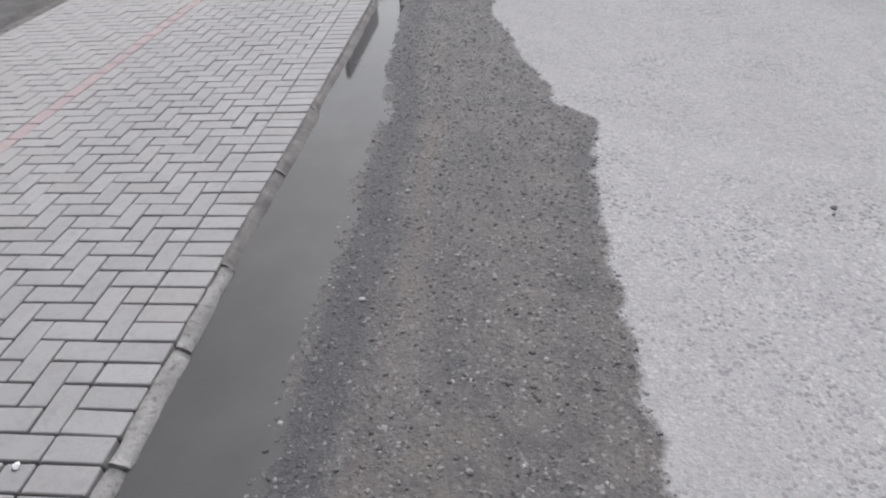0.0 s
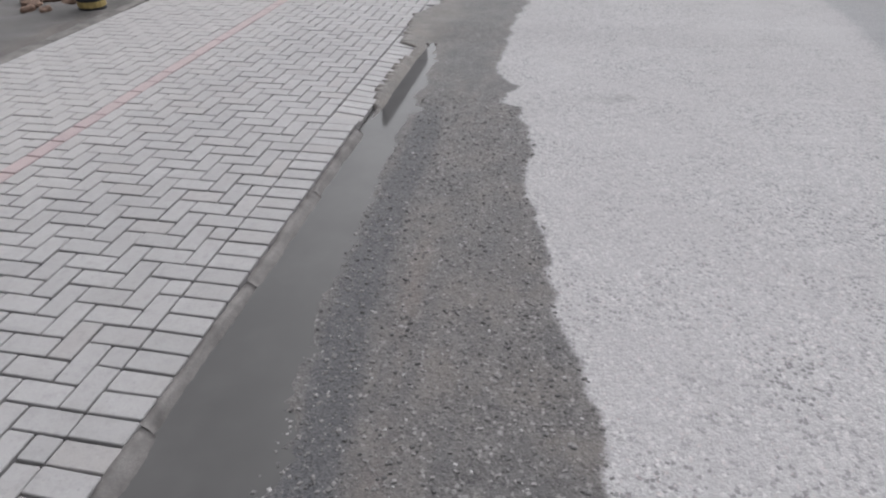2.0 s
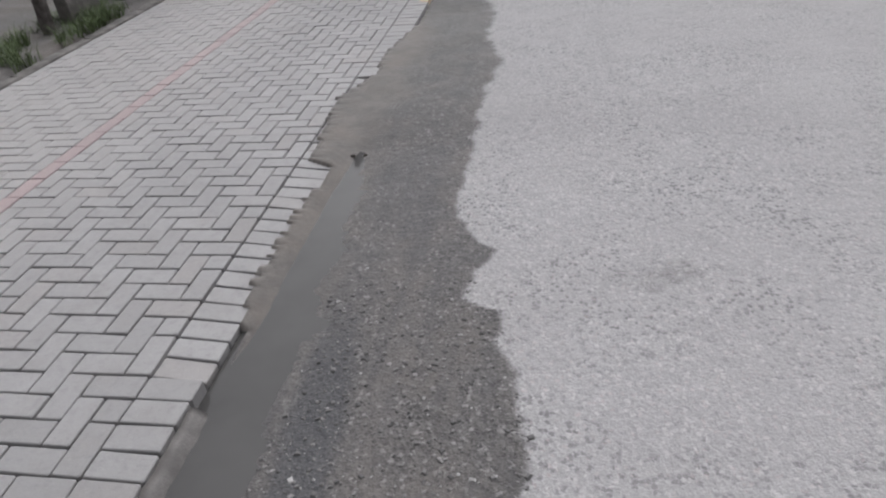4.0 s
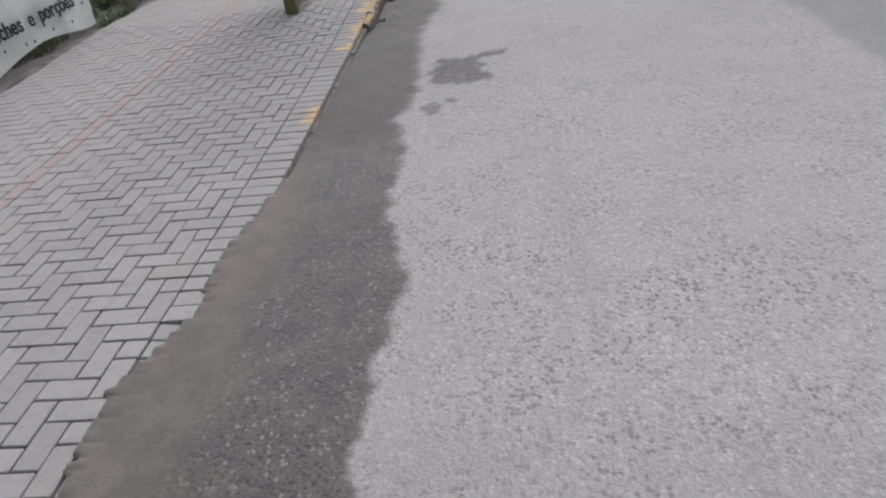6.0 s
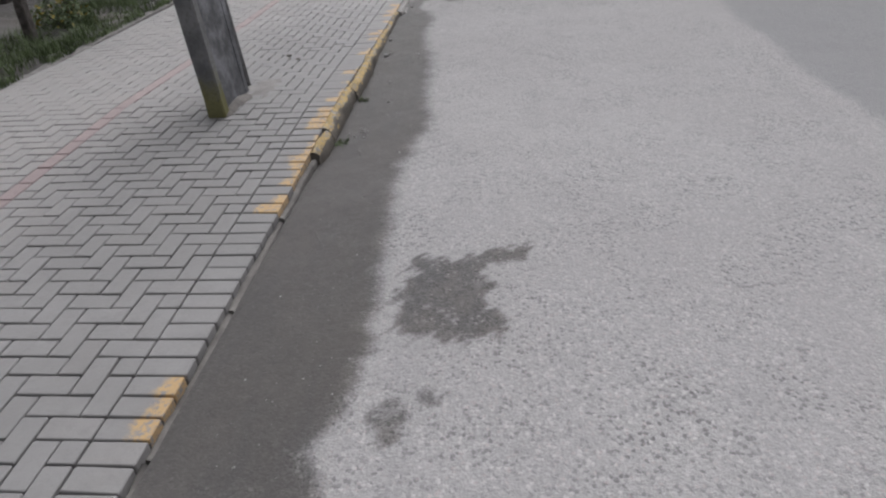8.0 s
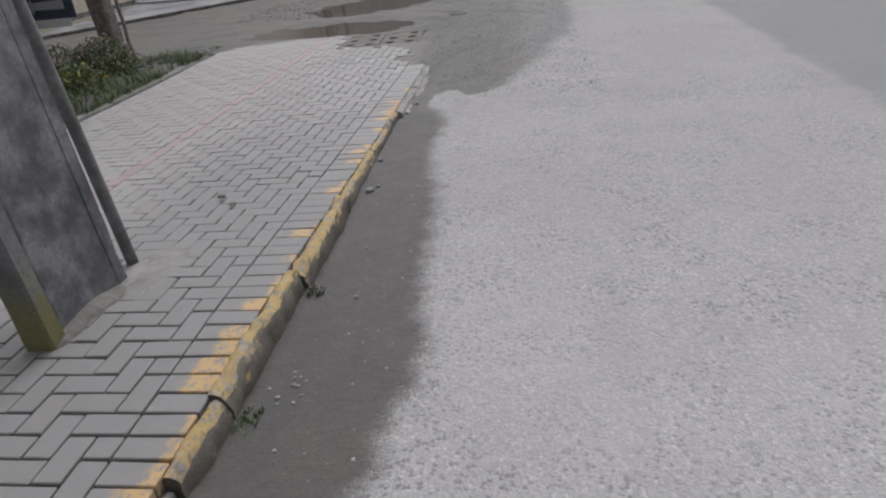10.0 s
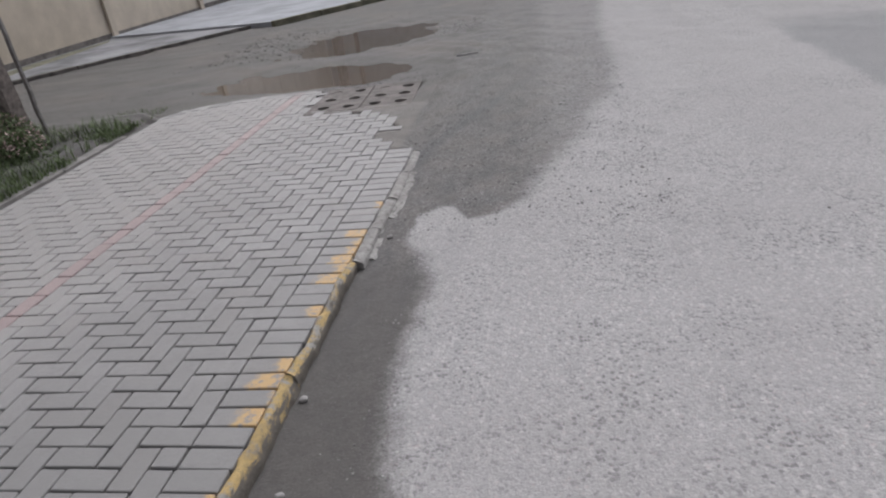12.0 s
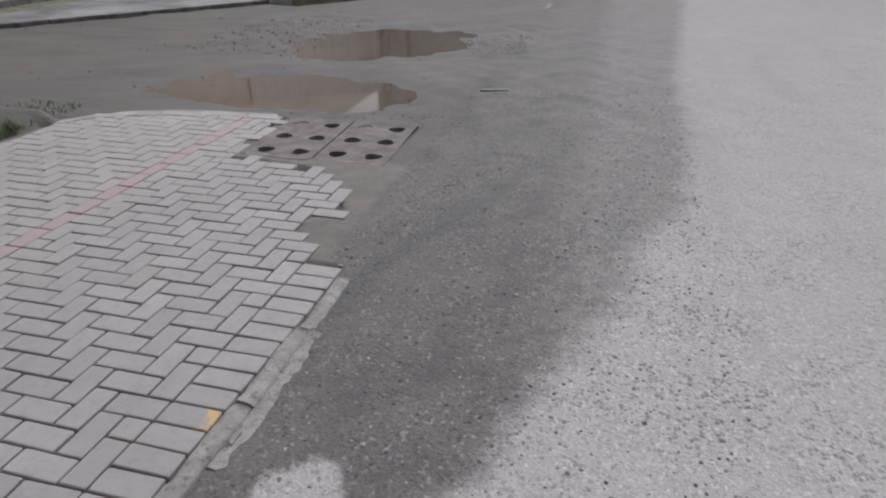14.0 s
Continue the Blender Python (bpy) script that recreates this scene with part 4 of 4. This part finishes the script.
wb = thing("banner", (0, 0, 0), "white cloth with black lettering", "banner")
wb_cloth = sheet("cloth", -3.45, 13.15, 13.8, 0.3, 1.0, WHITE, wb, 0.03, 8.0)
marks(wb_cloth, -3.43, 13.2, 0.4, BLACK, 5, 0.12, 21)
pl = thing("placard", (0, 0, 0), "narrow white placard with a black figure", "placard")
pl_board = sheet("board", -3.4, 14.03, 14.24, 0.13, 0.75, WHITE, pl, 0.004, 1.0, 6, 6)
words("8", 14.135, 0.2, 0.22, pl_board, BLACK, 0.6, -3.39)

# slate sign with arrow
sign = thing("sign_board", (-4.67, 18.7, 0.68), "dark slate sign with white lettering and an arrow, on wooden posts", "sign", turn=4)
bm = bmesh.new()
box(bm, (-0.55, 0, 0), (0.45, 0.025, 1.05), 0.004)
board = part("board", bm, SLATE, sign)


words("DE", 0.0, 0.76, 0.14, board, CHALK)
words("NA INDIANA", 0.02, 0.57, 0.16, board, CHALK)
for q, (x0, x1, z0) in enumerate(((-0.2, -0.04, 0.44), (0.0, 0.12, 0.44), (0.16, 0.34, 0.44), (-0.2, 0.04, 0.34), (0.08, 0.14, 0.34), (0.18, 0.36, 0.34))):
    bm = bmesh.new()
    box(bm, (x0, -0.006, z0), (x1, 0, z0 + 0.05), 0.002)
    part("lettering", bm, CHALK, board)
for q in range(5):
    bm = bmesh.new()
    box(bm, (-0.3 + q * 0.13, -0.006, 0.86), (-0.2 + q * 0.13, 0, 0.98), 0.002)
    part("lettering", bm, CHALK, board)
bm = bmesh.new()
bm.faces.new([bm.verts.new((x, -0.005, z)) for x, z in ((-0.2, 0.16), (-0.06, 0.25), (-0.06, 0.21), (0.34, 0.22), (0.34, 0.11), (-0.06, 0.12), (-0.06, 0.075))])
bmesh.ops.solidify(bm, geom=bm.faces[:], thickness=0.004)
part("arrow", bm, CHALK, board, "white arrow")
bm = bmesh.new()
box(bm, (-0.42, -0.004, -0.1), (0.36, 0.012, 0.0), 0.003)
part("paper_strip", bm, CHALK, sign, "white strip along the foot of the sign")
post("sign_post", (-3.7, 18.55, -0.05), 1.2, 0.21, WOOD, "thick weathered wooden post beside the sign", "post", (-0.055, 0.0), "sign posts")
post("sign_post", (-4.74, 18.42, -0.05), 1.3, 0.17, WOOD, "thick weathered wooden post beside the sign", "post", (0.01, 0.0), "sign posts")
post("wire_post", (-3.72, 18.9, -0.05), 1.9, 0.035, METAL, "thin grey metal post", "post", (-0.02, 0.0))

# striped post and rubble
sp = thing("striped_post", (-3.2, 6.95, 0), "short post with black and yellow bands", "post")
for q in range(10):
    bm = bmesh.new()
    bmesh.ops.create_cone(bm, cap_ends=True, segments=14, radius1=0.13, radius2=0.13, depth=0.056)
    bmesh.ops.bevel(bm, geom=[e for e in bm.edges if abs(e.verts[0].co.z - e.verts[1].co.z) < 0.01], offset=0.006, segments=1, affect="EDGES")
    b_ = part("band", bm, YELLOW if q % 2 else BLACK, sp)
    b_.location = (0, 0, 0.02 + 0.058 * q)
for q in range(14):
    bm = bmesh.new()
    blob(bm, (0, 0, 0), 0.05 + 0.05 * rng.random(), q * 1.7, 0.6, 2)
    ob = part("rubble", bm, RUBBLE)
    ob.location = (-3.3 - rng.random() * 0.7, 6.6 + rng.random() * 0.8, 0.05 + 0.03 * rng.random())
    tagged(ob, "lump of broken brown masonry on bare earth", "rubble", "rubble heap")


# ---- plants ----
def grass(name, x0, x1, y0, y1, count, h, seed, label):
    r = random.Random(seed)
    verts, faces = [], []
    for k in range(count):
        x, y = r.uniform(x0, x1), r.uniform(y0, y1)
        if noise.noise(Vector((x * 2, y * 1.6, seed))) < -0.12:
            continue
        a, L, w = r.uniform(0, 6.28), h * r.uniform(0.4, 1.15), r.uniform(0.003, 0.007)
        dx, dy = math.cos(a), math.sin(a)
        bend = r.uniform(0.15, 0.8) * L
        o = len(verts)
        z = 0.0
        for q, t in enumerate((0, 0.5, 1.0)):
            ww = w * (1 - t * 0.9)
            px, py, pz = x + dx * bend * t * t, y + dy * bend * t * t, z + L * t * (1 - 0.25 * t)
            verts += [(px - dy * ww, py + dx * ww, pz), (px + dy * ww, py - dx * ww, pz)]
        faces += [(o, o + 1, o + 3, o + 2), (o + 2, o + 3, o + 5, o + 4)]
    return tagged(part(name, (verts, [], faces), GRASS), label, "grass", kind="stuff")


grass("grass", -3.7, -3.02, 7.3, 9.9, 5200, 0.22, 1, "rough green grass along the pavement edge")
grass("grass", -3.9, -3.12, 10.0, 13.1, 3600, 0.24, 2, "rough green grass behind the banner")
grass("grass", -3.9, -3.02, 13.1, 16.9, 5600, 0.24, 12, "rough green grass below the fence")
grass("grass", -4.4, -3.0, 16.6, 19.3, 5000, 0.2, 3, "low green grass below the sign")
grass("grass", -3.35, -2.93, 13.0, 19.3, 8200, 0.09, 9, "short green grass along the edging")
grass("grass", -3.6, -2.95, 19.2, 20.0, 350, 0.045, 4, "short grass at the pavement corner")


def shrub(at, r, h, count, seed, label, flowers=0, yellow=0):
    s = thing("shrub", at, label, "shrub", "shrubs")
    rr = random.Random(seed)
    for kind, n, mat, size in (("foliage", count, LEAF, 0.026), ("blossom", flowers, PETAL, 0.02), ("yellow_foliage", yellow, YLEAF, 0.04)):
        verts, faces = [], []
        for k in range(n):
            a, e = rr.uniform(0, 6.28), rr.random()
            q = r * math.sqrt(rr.random()) * (0.6 + 0.4 * noise.noise(Vector((a * 2, seed, 0))) + 0.3)
            z = h * (e if kind == "foliage" else 0.4 + 0.65 * e) * (1.15 - 0.6 * (q / r) ** 2)
            c = Vector((q * math.cos(a), q * math.sin(a), max(0.01, z)))
            d = Vector((rr.uniform(-1, 1), rr.uniform(-1, 1), rr.uniform(-0.3, 0.9))).normalized() * size * rr.uniform(0.7, 1.5)
            w = d.cross(Vector((rr.uniform(-1, 1), rr.uniform(-1, 1), rr.uniform(-1, 1)))).normalized() * size * 0.4
            o = len(verts)
            verts += [tuple(c - d), tuple(c + w), tuple(c + d), tuple(c - w)]
            faces.append((o, o + 1, o + 2, o + 3))
        if n:
            tagged(part(kind, (verts, [], faces), mat, s), kind="stuff")
    bm = bmesh.new()
    for k in range(9):
        a = k * 0.7 + seed
        tip = Vector((r * 0.6 * math.cos(a), r * 0.6 * math.sin(a), h * 0.8))
        o = [bm.verts.new((0.008 * math.cos(t), 0.008 * math.sin(t), 0)) for t in (0, 2.1, 4.2)]
        p_ = [bm.verts.new(tip + Vector((0.003 * math.cos(t), 0.003 * math.sin(t), 0))) for t in (0, 2.1, 4.2)]
        for q in range(3):
            bm.faces.new((o[q], o[(q + 1) % 3], p_[(q + 1) % 3], p_[q]))
    part("stem", bm, WOOD_DARK, s)
    return s


shrub((-3.72, 18.25, 0), 0.4, 0.44, 2300, 1, "flowering shrub with pale pink blossoms below the sign", 700)
shrub((-4.2, 18.0, 0), 0.45, 0.42, 1800, 2, "flowering shrub with pale pink blossoms below the sign", 420)
shrub((-3.55, 17.4, 0), 0.35, 0.3, 1100, 3, "leafy shrub with yellowing leaves at the pavement edge", 0, 90)
shrub((-3.55, 15.6, 0), 0.35, 0.35, 1100, 5, "leafy shrub with yellowing leaves below the fence", 0, 70)
shrub((-3.6, 14.0, 0), 0.4, 0.45, 1500, 6, "leafy green shrub below the fence", 0, 50)
shrub((-3.5, 13.4, 0), 0.3, 0.35, 1000, 7, "leafy green shrub below the fence", 0, 30)

# green plastic tied to the fence
bm = bmesh.new()
blob(bm, (0, 0, 0), 0.3, 4.0, 0.8, 4)
for v in bm.verts:
    v.co += noise.noise_vector(v.co * 9) * 0.03
tarp = part("plastic_sheet", bm, GREEN_TARP)
tarp.location = (-3.35, 14.9, 1.15)
tagged(tarp, "crumpled green plastic hung on the fence", "plastic sheet")


# ---- across the side street ----
KERB_TURN = math.degrees(math.atan2(0.844, 0.536))


def oblique(a, b, d=0.0):
    """A point a metres along the far kerb line and b behind it."""
    u, v = Vector((0.536, 0.844, 0)), Vector((-0.844, 0.536, 0))
    return Vector((-7.4, 23.0, 0)) + u * a + v * b + Vector((0, 0, d))


def flat_slab(name, outline, z0, z1, mat, label, category):
    """A flat slab over an outline, with its sides."""
    n = len(outline)
    verts = [(x, y, z) for z in (z0, z1) for x, y in outline]
    faces = [tuple(reversed(range(n))), tuple(range(n, 2 * n))] + [(q, (q + 1) % n, n + (q + 1) % n, n + q) for q in range(n)]
    return tagged(part(name, (verts, [], faces), mat), label, category, kind="structure")


def block(name, lo, hi, mat, label, category, bevel=0.01):
    bm = bmesh.new()
    box(bm, lo, hi, bevel)
    return tagged(part(name, bm, mat), label, category, kind="structure")


for k in range(20):
    near_end = k < 5
    bm = bmesh.new()
    box(bm, (0, 0, -0.15), (1.28, 0.13, 0.035 if near_end else 0.09), 0.012, 0.012, 0, k)
    ob = part("kerb_stone", bm, EDGING if near_end else MOSS_KERB)
    ob.matrix_world = Matrix.Translation(oblique(-1.6 + k * 1.3, 0 if near_end else -0.6)) @ pose(0, 0, 0, 0, 0, KERB_TURN)
    tagged(ob, "low dark kerb stone across the side street" if near_end else "mossy weathered kerb stone across the side street", "kerb stone", "far kerb stones", "structure")
k0, k1, k2, k3 = (oblique(a, b) for a, b in ((-1.5, 0.134), (4.88, 0.134), (4.9, -0.466), (24.0, -0.466)))
flat_slab("pavement", [(k0.x, k0.y), (k1.x, k1.y), (-8.66, 27.6), (-8.66, 21.9)], -0.1, 0.03, CONCRETE_MOTTLED, "mottled grey concrete pavement across the side street", "pavement")
flat_slab("pavement", [(k2.x, k2.y), (k3.x, k3.y), (-8.66, 43.3), (-8.66, 27.62)], -0.1, 0.075, CONCRETE_BLUE, "bluish grey concrete pavement across the side street", "pavement")
flat_slab("pavement_stain", [(-8.5, 22.2), (-8.05, 22.9), (-8.1, 25.0), (-8.3, 27.0), (-8.5, 27.4)], 0.02, 0.034, MOSS_KERB, "mossy damp strip along the foot of the wall", "stain")
block("wall", (-8.88, 17.5, -0.1), (-8.66, 32.5, 6.4), BEIGE, "plain beige rendered building wall beside the pavement", "wall")
block("plinth", (-8.655, 17.5, -0.08), (-8.635, 32.5, 0.14), CONCRETE_DARK, "damp dark foot of the beige wall", "plinth", 0.004)
for k in range(3):
    block("pilaster", (-8.63, 23.2 + k * 4.5, -0.08), (-8.57, 23.4 + k * 4.5, 6.4), BEIGE, "beige pilaster of the building wall", "pilaster")
gate = thing("panel_wall", (-8.8, 32.52, 0), "wall of wide off-white panels past the beige building", "wall")
for q in range(8):
    bm = bmesh.new()
    box(bm, (-0.03, 0.01 + q * 1.54, 0.18), (0.03, 1.53 + q * 1.54, 5.6), 0.006)
    part("panel", bm, CREAM, gate)
bm = bmesh.new()
box(bm, (-0.06, 0.0, -0.1), (0.045, 12.3, 0.178), 0.008)
part("base", bm, CONCRETE_DARK, gate, "grey concrete base")
front = thing("building_front", (-8.74, 43.33, 0), "building front of wide pale bluish metal panels", "building")
for q in range(12):
    bm = bmesh.new()
    box(bm, (0.002 + q * 1.5, -0.02, -0.1), (1.498 + q * 1.5, 0.02, 6.8), 0.004)
    part("panel", bm, GATE_BLUE, front)
for zz in (0.12, 3.2, 6.5):
    bm = bmesh.new()
    box(bm, (0, 0.021, zz), (18.0, 0.08, zz + 0.12), 0.006)
    part("rail", bm, METAL, front)
for q in range(4):
    bm = bmesh.new()
    box(bm, (1.42 + q * 4.5, -0.1, -0.1), (1.6 + q * 4.5, -0.021, 6.9), 0.008)
    part("post", bm, METAL, front)

far_pole = thing("utility_pole", (-6.9, 39.3, 0.06), "round grey concrete utility pole across the side street", "utility pole")
bm = bmesh.new()
bmesh.ops.create_cone(bm, cap_ends=True, segments=20, radius1=0.24, radius2=0.15, depth=9.5, matrix=Matrix.Translation((0, 0, 4.75)))
part("shaft", bm, CONCRETE, far_pole)
bm = bmesh.new()
box(bm, (-0.9, -0.06, 8.7), (0.9, 0.06, 8.82), 0.01)
part("crossarm", bm, WOOD_DARK, far_pole, "dark timber crossarm")

# hoarding that the water mirrors
hoard = thing("hoarding", (0, 0, 0), "tall grey hoarding on two dark timber legs behind the fence", "hoarding")
bm = bmesh.new()
box(bm, (-3.04, 16.0, 2.3), (-2.92, 21.0, 5.0), 0.01)
part("panel", bm, BOARD_GREY, hoard)
for yy in (17.2, 19.0):
    bm = bmesh.new()
    box(bm, (-5.5, yy, -0.1), (-5.36, yy + 0.13, 4.8), 0.01)
    part("leg", bm, WOOD_DARK, hoard)
for zz in (2.7, 4.5):
    bm = bmesh.new()
    box(bm, (-5.36, 16.2, zz), (-5.24, 20.8, zz + 0.14), 0.01)
    part("rail", bm, WOOD_DARK, hoard)
    for yy in (16.5, 18.6, 20.5):
        bm = bmesh.new()
        box(bm, (-5.24, yy, zz + 0.02), (-3.04, yy + 0.1, zz + 0.12), 0.006)
        part("bracket", bm, WOOD_DARK, hoard)

# added walls that close the street at its sides, out of view
for x0, x1, y0, y1, h in ((9.5, 9.8, -30, 45, 3.0), (-9.0, -8.7, -30, 17.4, 2.4)):
    bm = bmesh.new()
    box(bm, (x0, y0, -0.2), (x1, y1, h), 0.02)
    tagged(part("wall", bm, CONCRETE_PALE), "unseen plain wall added to close the street", "wall", kind="structure")


# ---- loose stones ----
def pebbles(name, count, box_, size, mat, label, seed, lift=0.12, keep=None):
    """Many small stones, each lying on the ground, in one mesh."""
    r = random.Random(seed)
    pts = [(r.uniform(box_[0], box_[1]), r.uniform(box_[2], box_[3])) for _ in range(count)]
    if keep:
        pts = [p_ for p_ in pts if keep(*p_)]
    zs = land(np.array([p_[0] for p_ in pts]), np.array([p_[1] for p_ in pts]))[0]
    base = [(-0.5, -0.45, 0.8), (0.55, -0.5, 0.7), (0.5, 0.5, 0.85), (-0.55, 0.4, 0.75), (-0.95, -0.7, -0.3), (0.9, -0.8, -0.3), (0.85, 0.8, -0.3), (-0.8, 0.85, -0.3)]
    tri = [(0, 1, 2, 3), (0, 4, 5, 1), (1, 5, 6, 2), (2, 6, 7, 3), (3, 7, 4, 0)]
    verts, faces = [], []
    for (x, y), z in zip(pts, zs):
        s = size * (0.45 + 1.1 * r.random() ** 3)
        a = r.uniform(0, 6.28)
        c, q = math.cos(a), math.sin(a)
        e = [r.uniform(0.55, 1.2) for _ in range(3)]
        o = len(verts)
        for v in base:
            vx, vy, vz = v[0] * s * e[0] * r.uniform(0.65, 1.2), v[1] * s * e[1] * r.uniform(0.65, 1.2), v[2] * s * 0.5 * e[2] * r.uniform(0.6, 1.2)
            verts.append((x + c * vx - q * vy, y + q * vx + c * vy, z + vz + s * lift))
        faces += [tuple(o + k for k in f_) for f_ in tri]
    return tagged(part(name, (verts, [], faces), mat), label, "gravel", kind="stuff")


def in_wet(x, y):
    wx = float(along(WET, y) if y < 12.71 else along(WET_2, y))
    return x < wx + 0.02 and x > 0.36


pebbles("gravel", 17000, (0.5, 1.95, -1.2, 5.4), 0.0082, STONE, "fine loose gravel on the wet gutter", 3, keep=lambda x, y: x > along(PUDDLE_EDGE, y) - 0.02 and in_wet(x, y))
pebbles("gravel", 2200, (0.4, 1.1, 5.4, 16.3), 0.0045, STONE, "fine loose gravel on the damp gutter", 4, keep=in_wet)
pebbles("gravel", 7000, (-0.1, 2.0, 16.4, 22), 0.0068, STONE, "fine loose gravel on the damp street corner", 5, keep=lambda x, y: x > 0.15 or y > 20.5)
pebbles("gravel", 220, (0.4, 1.8, -1.0, 22), 0.007, PEBBLE_W, "scattered white grit on the gutter", 6, keep=in_wet)
pebbles("gravel", 700, (-0.55, 0.5, 23.2, 25.2), 0.02, PEBBLE_W, "pale gravel heaped beside the far puddle", 18, keep=lambda x, y: ((x + 0.05) / 0.45) ** 2 + ((y - 24.1 - 0.6 * x) / 0.8) ** 2 < 1)
pebbles("gravel", 700, (-4.0, -2.2, 22.6, 25.4), 0.019, STONE, "grey gravel strewn beside the far puddle", 19)
pebbles("gravel", 260, (-1.25, 0.3, 20.12, 20.6), 0.011, STONE, "grit washed up behind the drain", 21, keep=lambda x, y: y > 20.2 + 0.1 * math.sin(x * 7))
pebbles("gravel", 900, (-0.1, 1.0, 17.6, 19.4), 0.0085, STONE, "loose gravel swept into a ridge at the corner", 22, keep=lambda x, y: abs(x - 0.14 - 0.3 * (y - 17.6)) < 0.14 and x > 0.02)
pebbles("gravel", 900, (-7, -0.2, 20.5, 27), 0.014, STONE, "scattered stones on the earthen side street", 8)

# the two dark lumps near y = 6.55 stand in for the pole's reflection
for x, y, s, mat in ((0.32, 14.456, 0.028, CONCRETE_PALE), (0.36, 14.516, 0.0155, STONE), (0.63, 14.476, 0.01116, PEBBLE_W), (0.38, 12.466, 0.01364, PEBBLE_W), (0.42, 12.536, 0.0124, STONE),
                     (0.33, 12.516, 0.01054, PEBBLE_W), (0.4, 12.616, 0.01116, STONE), (0.45, 12.436, 0.011, PEBBLE_W), (0.44, 12.53, 0.011, STONE), (0.46, 12.56, 0.01, STONE), (0.41, 12.58, 0.012, STONE), (0.47, 12.48, 0.008, STONE), (0.39, 12.43, 0.01, STONE), (0.62, 12.9, 0.006, PEBBLE_W), (0.46, 12.2, 0.008, STONE), (0.46, 13.666, 0.0093, PEBBLE_W), (0.52, 13.166, 0.0124, STONE), (0.29, 14.986, 0.0186, STONE),
                     (0.36, 16.366, 0.0186, STONE), (0.27, 6.54, 0.014, WOOD_DARK), (0.34, 6.55, 0.012, WOOD_DARK), (0.94, 1.3, 0.014, PEBBLE_W), (0.86, 0.485, 0.013, PEBBLE_W), (2.82, 1.07, 0.014, STONE_DARK), (2.8, 1.02, 0.008, STONE_DARK), (2.69, 16.35, 0.008, STONE_DARK), (1.09, 17.85, 0.012, PEBBLE_W), (0.74, 16.83, 0.01, PEBBLE_W)):
    bm = bmesh.new()
    s *= 0.75 if 12.4 < y < 12.65 else 1.0
    blob(bm, (0, 0, 0), s, x * 31 + y, 0.65, 2)
    ob = part("stone", bm, mat)
    ob.location = (x, y, float(land(np.array([x]), np.array([y]))[0][0]) + s * 0.3)
    tagged(ob, "small loose stone lying in the gutter, two dark ones for a reflection", "stone", "loose stones")
bm = bmesh.new()
blob(bm, (0, 0, 0), 0.013, 2.0, 0.5, 2)
ob = part("stone", bm, CHALK)
ob.location = (-0.04, -0.33, -0.012)
tagged(ob, "small white stone lying on the pavers", "stone", "loose stones")
for x, y, s in ((-0.55, 14.2, 0.026), (-0.43, 14.08, 0.022)):
    bm = bmesh.new()
    blob(bm, (0, 0, 0), s, x * 31 + y, 0.45, 2)
    ob = part("clod", bm, CONCRETE_DARK)
    ob.location = (x, y, 0.012)
    tagged(ob, "dark clod of earth lying on the pavers", "clod", "clods")
bm = bmesh.new()
box(bm, (-0.14, -0.012, 0), (0.14, 0.012, 0.02), 0.005)
stick = part("stick", bm, PEBBLE_W)
stick.matrix_world = pose(0.32, 21.56, float(land(np.array([0.32]), np.array([21.56]))[0][0]), 0, 0, 14)
tagged(stick, "short pale piece of wood on the street", "stick")
# weeds in the kerb joints
for x, y, n, s in ((0.315, 12.34, 55, 1), (0.315, 13.25, 60, 2), (0.315, 13.5, 40, 3)):
    g = grass("weed", x - 0.04, x + 0.04, y - 0.07, y + 0.07, n, 0.042, s, "small green weed in a kerb joint")
    g.location.z = float(along(GUTTER, y))
    tagged(g, category="weed")
